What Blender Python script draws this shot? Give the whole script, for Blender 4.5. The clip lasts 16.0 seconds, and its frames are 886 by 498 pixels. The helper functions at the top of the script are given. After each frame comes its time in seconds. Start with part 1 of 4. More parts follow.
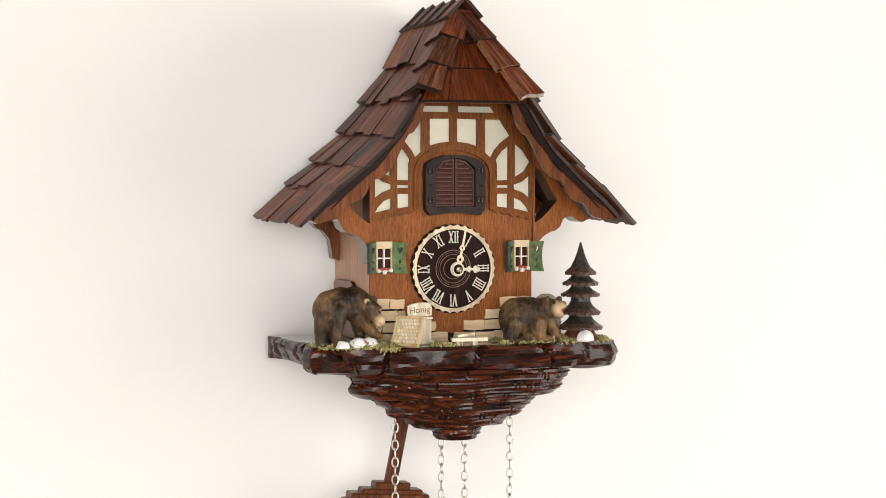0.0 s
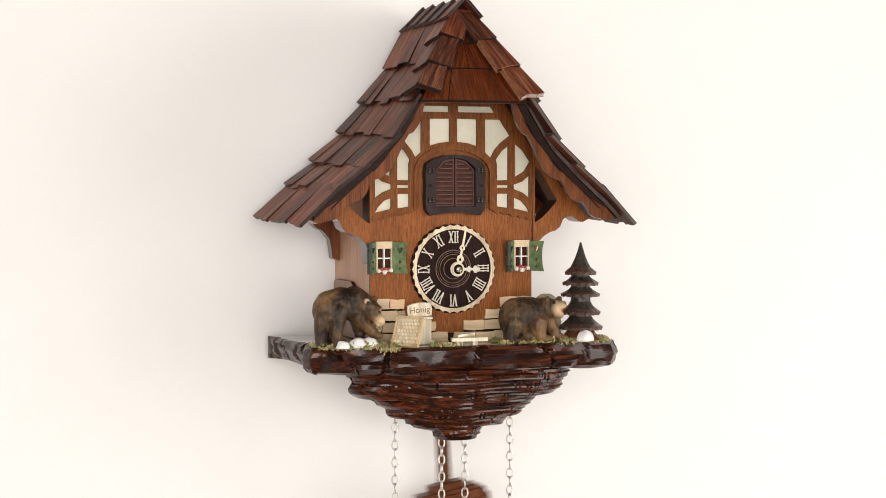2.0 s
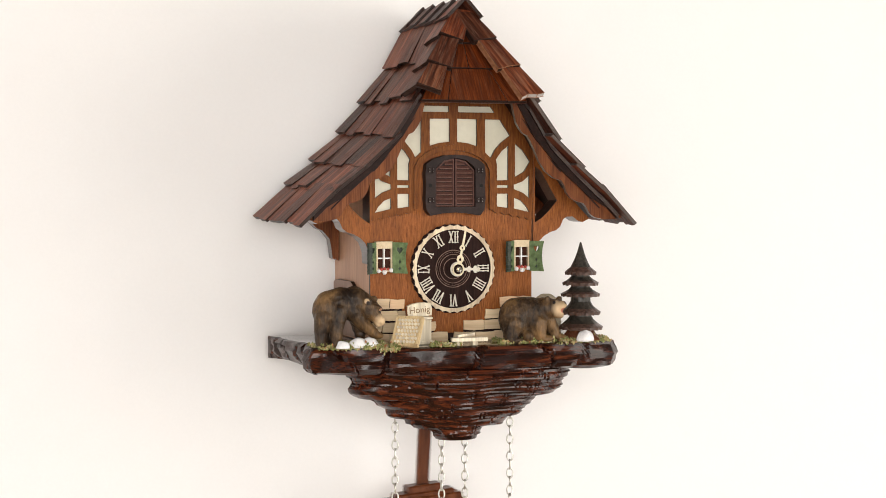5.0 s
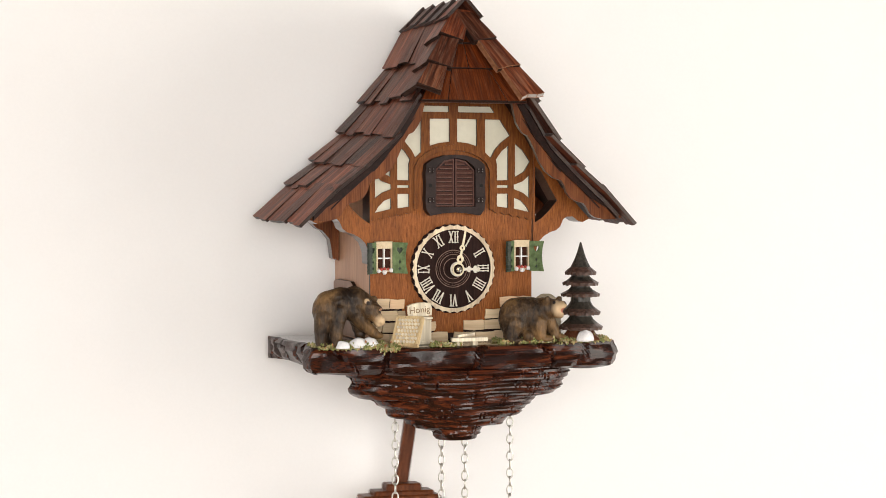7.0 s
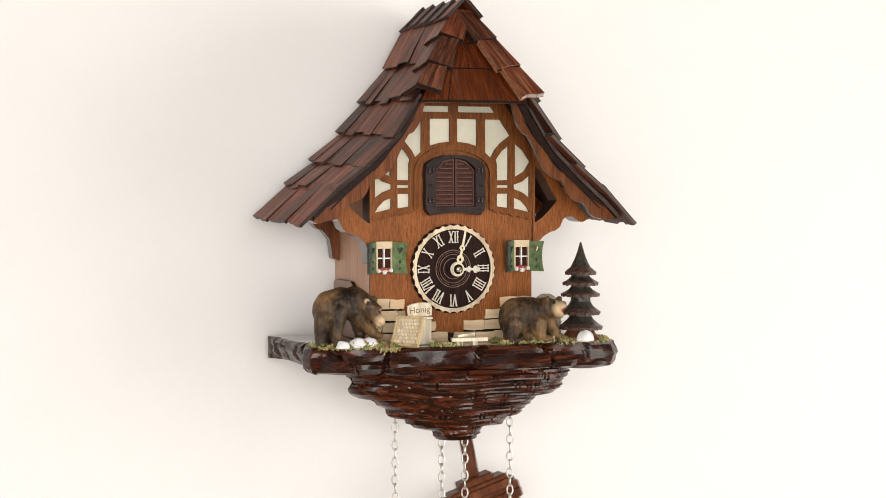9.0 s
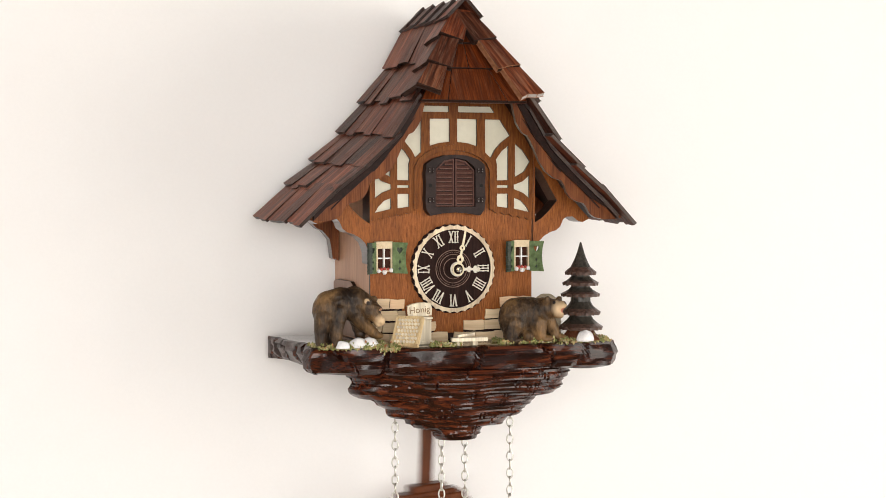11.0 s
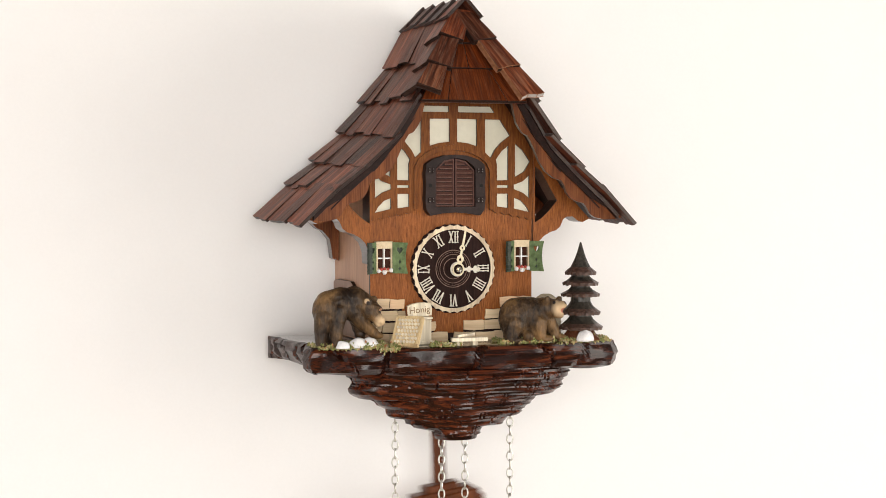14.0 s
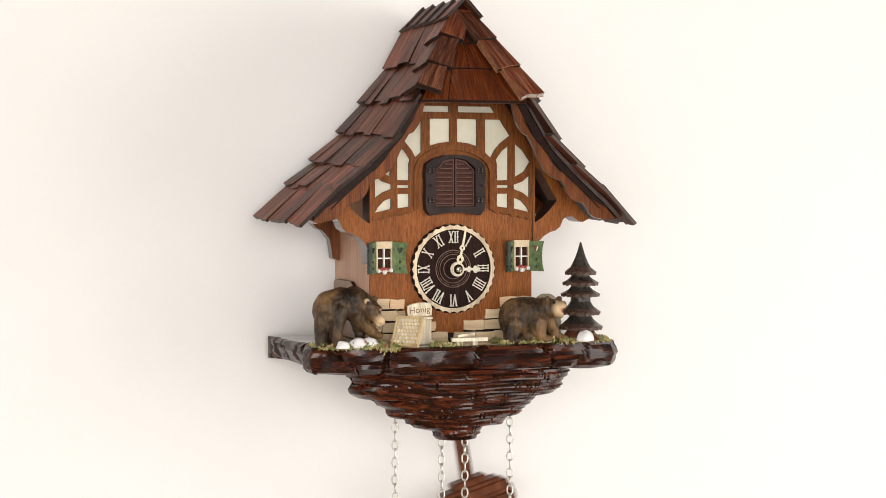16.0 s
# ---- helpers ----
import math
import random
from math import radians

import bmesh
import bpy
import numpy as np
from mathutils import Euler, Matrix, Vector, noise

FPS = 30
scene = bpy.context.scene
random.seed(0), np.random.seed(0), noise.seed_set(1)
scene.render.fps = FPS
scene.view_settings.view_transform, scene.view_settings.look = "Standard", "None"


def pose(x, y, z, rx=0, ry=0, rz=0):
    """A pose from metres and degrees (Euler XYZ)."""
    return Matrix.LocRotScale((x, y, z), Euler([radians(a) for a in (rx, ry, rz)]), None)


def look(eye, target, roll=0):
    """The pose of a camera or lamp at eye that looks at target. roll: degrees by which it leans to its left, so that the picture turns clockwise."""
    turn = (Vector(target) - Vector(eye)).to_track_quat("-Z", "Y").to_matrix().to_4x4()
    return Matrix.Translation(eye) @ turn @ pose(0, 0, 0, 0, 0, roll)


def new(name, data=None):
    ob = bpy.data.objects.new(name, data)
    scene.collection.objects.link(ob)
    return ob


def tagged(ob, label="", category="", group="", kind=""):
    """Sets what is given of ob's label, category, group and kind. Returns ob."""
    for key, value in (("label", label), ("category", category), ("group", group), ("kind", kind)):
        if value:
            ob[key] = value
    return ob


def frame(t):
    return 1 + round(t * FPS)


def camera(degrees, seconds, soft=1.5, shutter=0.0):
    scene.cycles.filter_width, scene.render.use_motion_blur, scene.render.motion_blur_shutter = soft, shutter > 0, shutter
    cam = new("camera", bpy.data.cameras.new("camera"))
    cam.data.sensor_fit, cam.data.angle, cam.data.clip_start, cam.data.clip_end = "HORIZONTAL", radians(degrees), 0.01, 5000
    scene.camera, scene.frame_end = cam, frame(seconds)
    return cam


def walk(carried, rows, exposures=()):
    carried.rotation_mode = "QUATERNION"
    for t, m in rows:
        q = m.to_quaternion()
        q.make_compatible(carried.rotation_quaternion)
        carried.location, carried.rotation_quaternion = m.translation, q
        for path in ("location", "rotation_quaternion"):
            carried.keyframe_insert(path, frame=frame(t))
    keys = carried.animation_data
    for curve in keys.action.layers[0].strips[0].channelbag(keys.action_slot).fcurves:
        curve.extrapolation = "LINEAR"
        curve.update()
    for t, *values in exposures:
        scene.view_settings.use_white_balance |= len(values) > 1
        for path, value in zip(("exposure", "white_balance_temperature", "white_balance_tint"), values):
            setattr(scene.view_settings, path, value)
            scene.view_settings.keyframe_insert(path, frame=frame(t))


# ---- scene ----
# ---- camera ----
Z0 = 1.60                      # height of the dial's centre over the floor
MM = 0.001
cam = camera(28.385, 16.0, soft=0.8, shutter=0.6)
EYE = Vector((-0.4926, -1.3147, Z0 + 0.0659))
AIM = EYE + Vector((0.34594, 0.93758, -0.03578))
walk(cam, [(0.0, look(EYE, AIM)), (16.0, look(EYE, AIM))], exposures=[(0.0, 0.0), (16.0, 0.0)])

# ---- light ----
WALL_Y = 0.099
world = bpy.data.worlds.new("sky")
scene.world = world
world.use_nodes = True
wn = world.node_tree.nodes
sky = wn.new("ShaderNodeTexSky")
sky.sky_type, sky.sun_disc = "NISHITA", False
sky.sun_elevation, sky.sun_rotation = radians(35), radians(120)
wn["Background"].inputs["Strength"].default_value = 0.10
world.node_tree.links.new(sky.outputs[0], wn["Background"].inputs["Color"])


def area_light(name, where, target, w, h, power, colour):
    """An area lamp that shines from an opening in a wall."""
    lamp = bpy.data.lights.new(name, "AREA")
    lamp.shape, lamp.size, lamp.size_y = "RECTANGLE", w, h
    lamp.energy, lamp.color = power, colour
    ob = new(name, lamp)
    ob.matrix_world = look(where, target)
    return ob


area_light("window_light_right", (1.58, -1.05, 1.40), (0.50, -0.75, 1.36), 1.6, 1.5, 30.0, (1.0, 0.955, 0.90))
# added front fill from behind the camera, no such source known
area_light("fill_light_behind", (-0.7, -2.38, 1.74), (-0.50, 0.0, 1.58), 2.2, 1.2, 54.0, (1.0, 0.96, 0.913))


# ---- materials ----
def material(name, rough=0.5, metal=0.0, coat=0.0):
    m = bpy.data.materials.new(name)
    m.use_nodes = True
    n = m.node_tree.nodes
    b = n["Principled BSDF"]
    b.inputs["Roughness"].default_value, b.inputs["Metallic"].default_value = rough, metal
    b.inputs["Coat Weight"].default_value, b.inputs["Coat Roughness"].default_value = coat, 0.12
    return m, n, m.node_tree.links, b


def ramp(n, stops):
    r = n.new("ShaderNodeValToRGB")
    e = r.color_ramp.elements
    e[0].position, e[0].color = stops[0][0], (*stops[0][1], 1)
    e[1].position, e[1].color = stops[-1][0], (*stops[-1][1], 1)
    for p, c in stops[1:-1]:
        e.new(p).color = (*c, 1)
    return r


def coords(n, l, scale, shift=True):
    """Object coordinates stretched by scale, shifted for each object."""
    tc, mp = n.new("ShaderNodeTexCoord"), n.new("ShaderNodeMapping")
    mp.inputs["Scale"].default_value = scale
    l.new(tc.outputs["Object"], mp.inputs["Vector"])
    if shift:
        oi, mul = n.new("ShaderNodeObjectInfo"), n.new("ShaderNodeMath")
        mul.operation = "MULTIPLY"
        mul.inputs[1].default_value = 37.0
        l.new(oi.outputs["Random"], mul.inputs[0])
        l.new(mul.outputs[0], mp.inputs["Location"])
    return mp


def noise_tex(n, l, vec, scale, detail=4, rough=0.6):
    t = n.new("ShaderNodeTexNoise")
    t.inputs["Scale"].default_value, t.inputs["Detail"].default_value, t.inputs["Roughness"].default_value = scale, detail, rough
    l.new(vec.outputs["Vector"], t.inputs["Vector"])
    return t


def mix(n, l, mode, fac, a, b):
    x = n.new("ShaderNodeMix")
    x.data_type, x.blend_type = "RGBA", mode
    for s, v in ((0, fac), (6, a), (7, b)):
        if hasattr(v, "is_output"):
            l.new(v, x.inputs[s])
        else:
            x.inputs[s].default_value = v if s == 0 else (*v, 1)
    return x.outputs[2]


def bump(n, l, b, height, strength, dist):
    u = n.new("ShaderNodeBump")
    u.inputs["Strength"].default_value, u.inputs["Distance"].default_value = strength, dist
    l.new(height, u.inputs["Height"])
    l.new(u.outputs[0], b.inputs["Normal"])


def wood(name, dark, mid, light, axis="y", rough=0.45, coat=0.0, vary=0.0, grain=1.0, relief=0.35, spec=0.16, streak=0.9, fibre=40, scuff=0.0):
    """Stained wood: fine fibres along one axis of the object, broad streaks and blotches."""
    m, n, l, b = material(name, rough, 0.0, coat)
    b.inputs["Specular IOR Level"].default_value = spec
    k = {"x": (fibre, 900, 900), "y": (900, fibre, 900), "z": (900, 900, fibre)}[axis]
    k = tuple(v * grain for v in k)
    fine = noise_tex(n, l, coords(n, l, k), 1.0, 5, 0.65)
    k2 = {"x": (8, 120, 120), "y": (120, 8, 120), "z": (120, 120, 8)}[axis]
    broad = noise_tex(n, l, coords(n, l, k2), 1.0, 4, 0.6)
    r = ramp(n, [(0.30, dark), (0.5, mid), (0.72, light)])
    l.new(fine.outputs[0], r.inputs[0])
    r2 = ramp(n, [(0.32, (0.55, 0.5, 0.48)), (0.6, (1.1, 1.1, 1.1))])
    l.new(broad.outputs[0], r2.inputs[0])
    col = mix(n, l, "MULTIPLY", streak, r.outputs[0], r2.outputs[0])
    if vary:
        oi = n.new("ShaderNodeObjectInfo")
        r3 = ramp(n, [(0.0, (1 - vary, 1 - vary, 1 - vary * 0.9)), (0.3, (1.1, 0.95, 0.9)), (0.55, (1 - 0.4 * vary, 1 - 0.3 * vary, 1 - 0.2 * vary)), (0.75, (1 + 1.3 * vary, 1 + 0.6 * vary, 1 + 0.2 * vary)), (1.0, (1 + 0.8 * vary, 1 + 0.8 * vary, 1 + vary))])
        l.new(oi.outputs["Random"], r3.inputs[0])
        col = mix(n, l, "MULTIPLY", 1.0, col, r3.outputs[0])
    if scuff:        # dry, rubbed streaks where the stain has worn thin
        worn = noise_tex(n, l, coords(n, l, {"x": (30, 330, 330), "y": (330, 30, 330), "z": (330, 330, 30)}[axis]), 1.0, 6, 0.7)
        r4 = ramp(n, [(0.50, (0, 0, 0)), (0.68, (scuff, scuff, scuff))])
        l.new(worn.outputs[0], r4.inputs[0])
        col = mix(n, l, "MIX", r4.outputs[0], col, (0.30, 0.185, 0.125))
    l.new(col, b.inputs["Base Color"])
    bump(n, l, b, fine.outputs[0], relief, 0.0006)
    return m


def painted(name, a, c, scale=60, rough=0.5, coat=0.0, relief=0.15, metal=0.0, speckle=0.1):
    m, n, l, b = material(name, rough, metal, coat)
    b.inputs["Specular IOR Level"].default_value = 0.17
    t = noise_tex(n, l, coords(n, l, (1, 1, 1)), scale, 6, 0.65)
    t2 = noise_tex(n, l, coords(n, l, (1, 1, 1)), scale * 9, 3, 0.6)
    r = ramp(n, [(0.35, a), (0.65, c)])
    l.new(t.outputs[0], r.inputs[0])
    lo, hi = 1 - 1.4 * speckle, 1 + 0.6 * speckle
    r2 = ramp(n, [(0.3, (lo, lo, lo)), (0.7, (hi, hi, hi))])
    l.new(t2.outputs[0], r2.inputs[0])
    l.new(mix(n, l, "MULTIPLY", 1.0, r.outputs[0], r2.outputs[0]), b.inputs["Base Color"])
    bump(n, l, b, t2.outputs[0], relief, 0.0004)
    return m


M_WALL = painted("wall_paint", (0.813, 0.803, 0.797), (0.82, 0.81, 0.804), 40, 0.85, relief=0.06, speckle=0.008)
# assumed dark tone for the walls and ceiling out of view, cuts bounced light
M_DIM = painted("unseen_dim_wall", (0.22, 0.20, 0.18), (0.25, 0.23, 0.205), 1.2, 0.85, relief=0.04)
M_FLOOR = wood("floor_boards", (0.22, 0.13, 0.07), (0.3, 0.19, 0.1), (0.38, 0.25, 0.14), "x", 0.5, grain=0.1)
M_SHINGLE = wood("stained_shingle", (0.022, 0.006, 0.003), (0.092, 0.025, 0.010), (0.24, 0.082, 0.037), "y", 0.48, 0.04, vary=0.55, grain=0.5, relief=0.8, scuff=0.26)
M_EDGE = wood("dark_cut_edge", (0.006, 0.0025, 0.0015), (0.020, 0.008, 0.005), (0.052, 0.024, 0.016), "x", 0.36, spec=0.28)
# roof boards near black: the shade under the eaves is put into this colour
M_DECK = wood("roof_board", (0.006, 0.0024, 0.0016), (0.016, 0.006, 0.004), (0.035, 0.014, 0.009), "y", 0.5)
M_HIP = wood("hip_board", (0.030, 0.005, 0.0015), (0.100, 0.020, 0.0034), (0.20, 0.046, 0.008), "y", 0.40, 0.12, vary=0.25, grain=1.0, streak=0.6, scuff=0.10)
M_FACADE = wood("facade_wood", (0.095, 0.023, 0.004), (0.245, 0.074, 0.014), (0.36, 0.13, 0.030), "z", 0.42, 0.12, streak=0.45, grain=2.3, fibre=60, relief=0.5)
M_TIMBER = wood("timber_overlay", (0.085, 0.025, 0.005), (0.18, 0.056, 0.011), (0.27, 0.098, 0.024), "z", 0.5, 0.05, streak=0.4, grain=1.3, fibre=80)
M_SIDE = wood("case_side_wood", (0.38, 0.20, 0.115), (0.46, 0.26, 0.16), (0.51, 0.30, 0.19), "z", 0.4, relief=0.1, spec=0.5, streak=0.4)
M_BARGE = wood("barge_wood", (0.075, 0.020, 0.006), (0.145, 0.043, 0.012), (0.22, 0.078, 0.024), "z", 0.42, 0.1)
M_ROCK = wood("carved_lacquered_wood", (0.004, 0.0013, 0.0010), (0.026, 0.0056, 0.0023), (0.150, 0.034, 0.011), "x", 0.22, 0.10, grain=0.3, relief=0.25, spec=0.36)
M_SHELF = wood("carved_platform_wood", (0.004, 0.0014, 0.0011), (0.021, 0.005, 0.0026), (0.115, 0.028, 0.010), "x", 0.26, 0.10, grain=0.3, relief=0.3, spec=0.32)
M_TOP = wood("varnished_platform_top", (0.010, 0.005, 0.004), (0.030, 0.013, 0.009), (0.06, 0.028, 0.02), "x", 0.22, 0.9, grain=0.13, relief=0.03, spec=0.6)
# paler, glossier edge wood: the grey sheen of light is put into it
M_SHEEN = wood("edge_sheen", (0.030, 0.018, 0.014), (0.062, 0.040, 0.032), (0.10, 0.070, 0.058), "y", 0.28, 0.4, spec=0.8)
# chipped end; its pale grey also stands for light reflected from the right
M_PALE_END = painted("chipped_edge_lit", (0.34, 0.31, 0.29), (0.52, 0.49, 0.47), 300, 0.35)
# bare wood rim of the right hip caps, lightened as if lit
M_LIT_RIM = painted("lit_wood_edge", (0.17, 0.068, 0.032), (0.30, 0.135, 0.070), 260, 0.4)
M_PLATE = wood("side_cover_wood", (0.17, 0.095, 0.062), (0.23, 0.135, 0.092), (0.28, 0.17, 0.12), "z", 0.4, relief=0.1, spec=0.4, streak=0.4)
M_CREAM = painted("cream_panel", (0.67, 0.63, 0.50), (0.71, 0.67, 0.55), 25, 0.6, speckle=0.03)
M_RING = wood("cream_wood_ring", (0.62, 0.50, 0.34), (0.72, 0.60, 0.43), (0.78, 0.67, 0.50), "z", 0.55, relief=0.1)
M_DIAL = wood("dial_wood", (0.010, 0.004, 0.003), (0.020, 0.008, 0.006), (0.036, 0.016, 0.012), "z", 0.6, spec=0.1)
M_HAND = painted("ivory_hand", (0.72, 0.62, 0.42), (0.80, 0.72, 0.54), 200, 0.4)
M_CHAIN = painted("nickel_chain", (0.52, 0.50, 0.46), (0.68, 0.66, 0.61), 300, 0.28, metal=1.0)
M_PEND = wood("pendulum_wood", (0.035, 0.009, 0.003), (0.105, 0.030, 0.010), (0.19, 0.062, 0.024), "z", 0.4, 0.2)


# ---- building helpers ----
def part(name, bm, mat, parent, label="", m=None, smooth=False):
    me = bpy.data.meshes.new(name)
    bmesh.ops.recalc_face_normals(bm, faces=bm.faces)
    bm.to_mesh(me)
    bm.free()
    for s in (mat if isinstance(mat, (list, tuple)) else (mat,)):
        me.materials.append(s)
    if smooth:
        for p in me.polygons:
            p.use_smooth = True
    ob = new(name, me)
    if parent is not None:
        ob.parent = parent
    if m is not None:
        ob.matrix_local = m
    return tagged(ob, label=label)


def thing(name, label, category, m, group="", kind=""):
    return_ob = new(name)
    return_ob.empty_display_size = 0.02
    return_ob.matrix_world = m
    return tagged(return_ob, label, category, group, kind)


def prism(bm, pts, y0, y1, holes=()):
    """A board: an outline in x and z (mm) with holes, between two depths y0 (front) and y1."""
    edges = []
    for ring in (pts, *holes):
        vs = [bm.verts.new((x * MM, y0 * MM, z * MM)) for x, z in ring]
        edges += [bm.edges.new((vs[i], vs[(i + 1) % len(vs)])) for i in range(len(vs))]
    if holes:
        fs = [g for g in bmesh.ops.triangle_fill(bm, edges=edges, use_beauty=True)["geom"] if isinstance(g, bmesh.types.BMFace)]
    else:
        fs = [bm.faces.new([e.verts[0] for e in edges])]
        if fs[0].calc_area() > 0:
            fs[0].normal_update()
    ext = bmesh.ops.extrude_face_region(bm, geom=fs, use_keep_orig=True)["geom"]
    bmesh.ops.translate(bm, vec=(0, (y1 - y0) * MM, 0), verts=[g for g in ext if isinstance(g, bmesh.types.BMVert)])
    bm.normal_update()
    for f in bm.faces:
        if abs(f.normal.y) < 0.5:
            f.material_index = 1        # cut edge
    return bm


def block(bm, x0, x1, y0, y1, z0, z1, bevel=0.0):
    r = bmesh.ops.create_cube(bm, size=1.0)
    for v in r["verts"]:
        v.co = Vector(((x0 + x1) / 2 + v.co.x * (x1 - x0), (y0 + y1) / 2 + v.co.y * (y1 - y0), (z0 + z1) / 2 + v.co.z * (z1 - z0))) * MM
    if bevel:
        es = list({e for v in r["verts"] for e in v.link_edges})
        bmesh.ops.bevel(bm, geom=es, offset=bevel * MM, segments=1, affect="EDGES")
    return bm


def slab(name, quad, thick, mat, parent, label="", chip=0.0, seed=0, edge=None, rim=None):
    """A thin board whose upper face has the four corners of quad (mm; upper left, upper right, lower right, lower left);
    its own y runs down the board, so the grain does too."""
    a, b, c, d = (Vector(q) * MM for q in quad)
    o = (a + b + c + d) / 4
    ydir = ((c + d) / 2 - (a + b) / 2).normalized()
    xdir = (b - a)
    xdir = (xdir - ydir * xdir.dot(ydir)).normalized()
    zdir = xdir.cross(ydir)
    m = Matrix((xdir, ydir, zdir)).transposed().to_4x4()
    m.translation = o
    inv = m.inverted()
    rnd = random.Random(seed * 7919 + 13)
    top = [inv @ q for q in (a, b, c, d)]
    lower = [top[3].lerp(top[2], s) + Vector((0, rnd.uniform(-chip, chip) * MM, 0)) for s in (0.0, 0.33, 0.67, 1.0)]
    ring = [top[0], top[1], lower[3], lower[2], lower[1], lower[0]]
    bm = bmesh.new()
    up = [bm.verts.new(v) for v in ring]
    dn = [bm.verts.new(v + Vector((0, 0, thick * MM))) for v in ring]
    bm.faces.new(up)
    bm.faces.new(dn)
    n = len(ring)
    for i in range(n):
        bm.faces.new((up[i], up[(i + 1) % n], dn[(i + 1) % n], dn[i])).material_index = 2 if 2 <= i <= 4 else 1
    bm.normal_update()
    bmesh.ops.bevel(bm, geom=[e for e in bm.edges], offset=0.35 * MM, segments=1, affect="EDGES", material=1)
    return part(name, bm, (mat, rim or M_EDGE, edge or M_EDGE), parent, label, m)


# ---- room ----
def room():
    def wall(name, x0, x1, y0, y1, z0, z1, hole=None, mat=M_DIM, label="unseen wall darkened to cut bounced light"):
        bm = bmesh.new()
        if hole is None:
            block(bm, x0 / MM, x1 / MM, y0 / MM, y1 / MM, z0 / MM, z1 / MM)
        else:
            a0, a1, h0, h1 = hole
            lengthwise = (x1 - x0) > (y1 - y0)
            lo, hi = (x0, x1) if lengthwise else (y0, y1)
            for p, q, r, s in ((lo, a0, z0, z1), (a1, hi, z0, z1), (a0, a1, z0, h0), (a0, a1, h1, z1)):
                if lengthwise:
                    block(bm, p / MM, q / MM, y0 / MM, y1 / MM, r / MM, s / MM)
                else:
                    block(bm, x0 / MM, x1 / MM, p / MM, q / MM, r / MM, s / MM)
        ob = part(name, bm, mat, None)
        return tagged(ob, label, "wall", kind="structure")
    wall("wall_north", -1.9, 1.75, WALL_Y, WALL_Y + 0.15, 0.0, 3.0, None, M_WALL, "plain cream-white painted wall")
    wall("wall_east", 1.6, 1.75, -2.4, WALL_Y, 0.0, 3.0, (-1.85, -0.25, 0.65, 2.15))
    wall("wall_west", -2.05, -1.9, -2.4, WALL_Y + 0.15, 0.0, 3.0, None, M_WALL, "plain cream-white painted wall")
    # the south opening is assumed, made to hold the added fill lamp
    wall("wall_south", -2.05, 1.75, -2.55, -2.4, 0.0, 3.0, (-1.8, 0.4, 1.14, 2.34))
    bm = bmesh.new()
    block(bm, -2050, 1750, -2550, (WALL_Y + 0.15) / MM, -100, 0)
    tagged(part("floor", bm, M_FLOOR, None), "plain brown wooden floor", "floor", kind="structure")
    bm = bmesh.new()
    block(bm, -2050, 1750, -2550, (WALL_Y + 0.15) / MM, 3000, 3100)
    tagged(part("ceiling", bm, M_DIM, None), "unseen ceiling darkened to cut bounced light", "ceiling", kind="structure")


room()

# ---- the clock ----
O = pose(0, 0, Z0)
clock = thing("cuckoo_clock", "dark-stained wooden chalet cuckoo clock hung on a white wall", "cuckoo clock", O)

# roof: half widths and heights of the lower edge of each course, from the ridge down
PROFILE = [(14.5, 200.5), (31.5, 164.5), (53.0, 134.5), (71.5, 110), (96.0, 86), (117.5, 67.3), (144.0, 41)]
HIP_TOP, HIP_LOW = Vector((0, -14, 203)), Vector((46, -55, 134))
VERGE_TOP_Y = -60.0
EAVE_Y = -50.0
REAR_Y = 86.0
SAG = [(0, 0), (0, 0), (1.6, 4.6), (3.2, 2.6), (1.6, 1.6), (0, 0)]      # how far each course droops at its front end


def verge_y(x, z):
    """Depth of the roof's front edge at a height."""
    if z > HIP_LOW.z:
        s = (HIP_TOP.z - z) / (HIP_TOP.z - HIP_LOW.z)
        return HIP_TOP.y + s * (HIP_LOW.y - HIP_TOP.y)
    s = (HIP_LOW.z - z) / (HIP_LOW.z - 38.0)
    return VERGE_TOP_Y + s * (EAVE_Y - VERGE_TOP_Y)


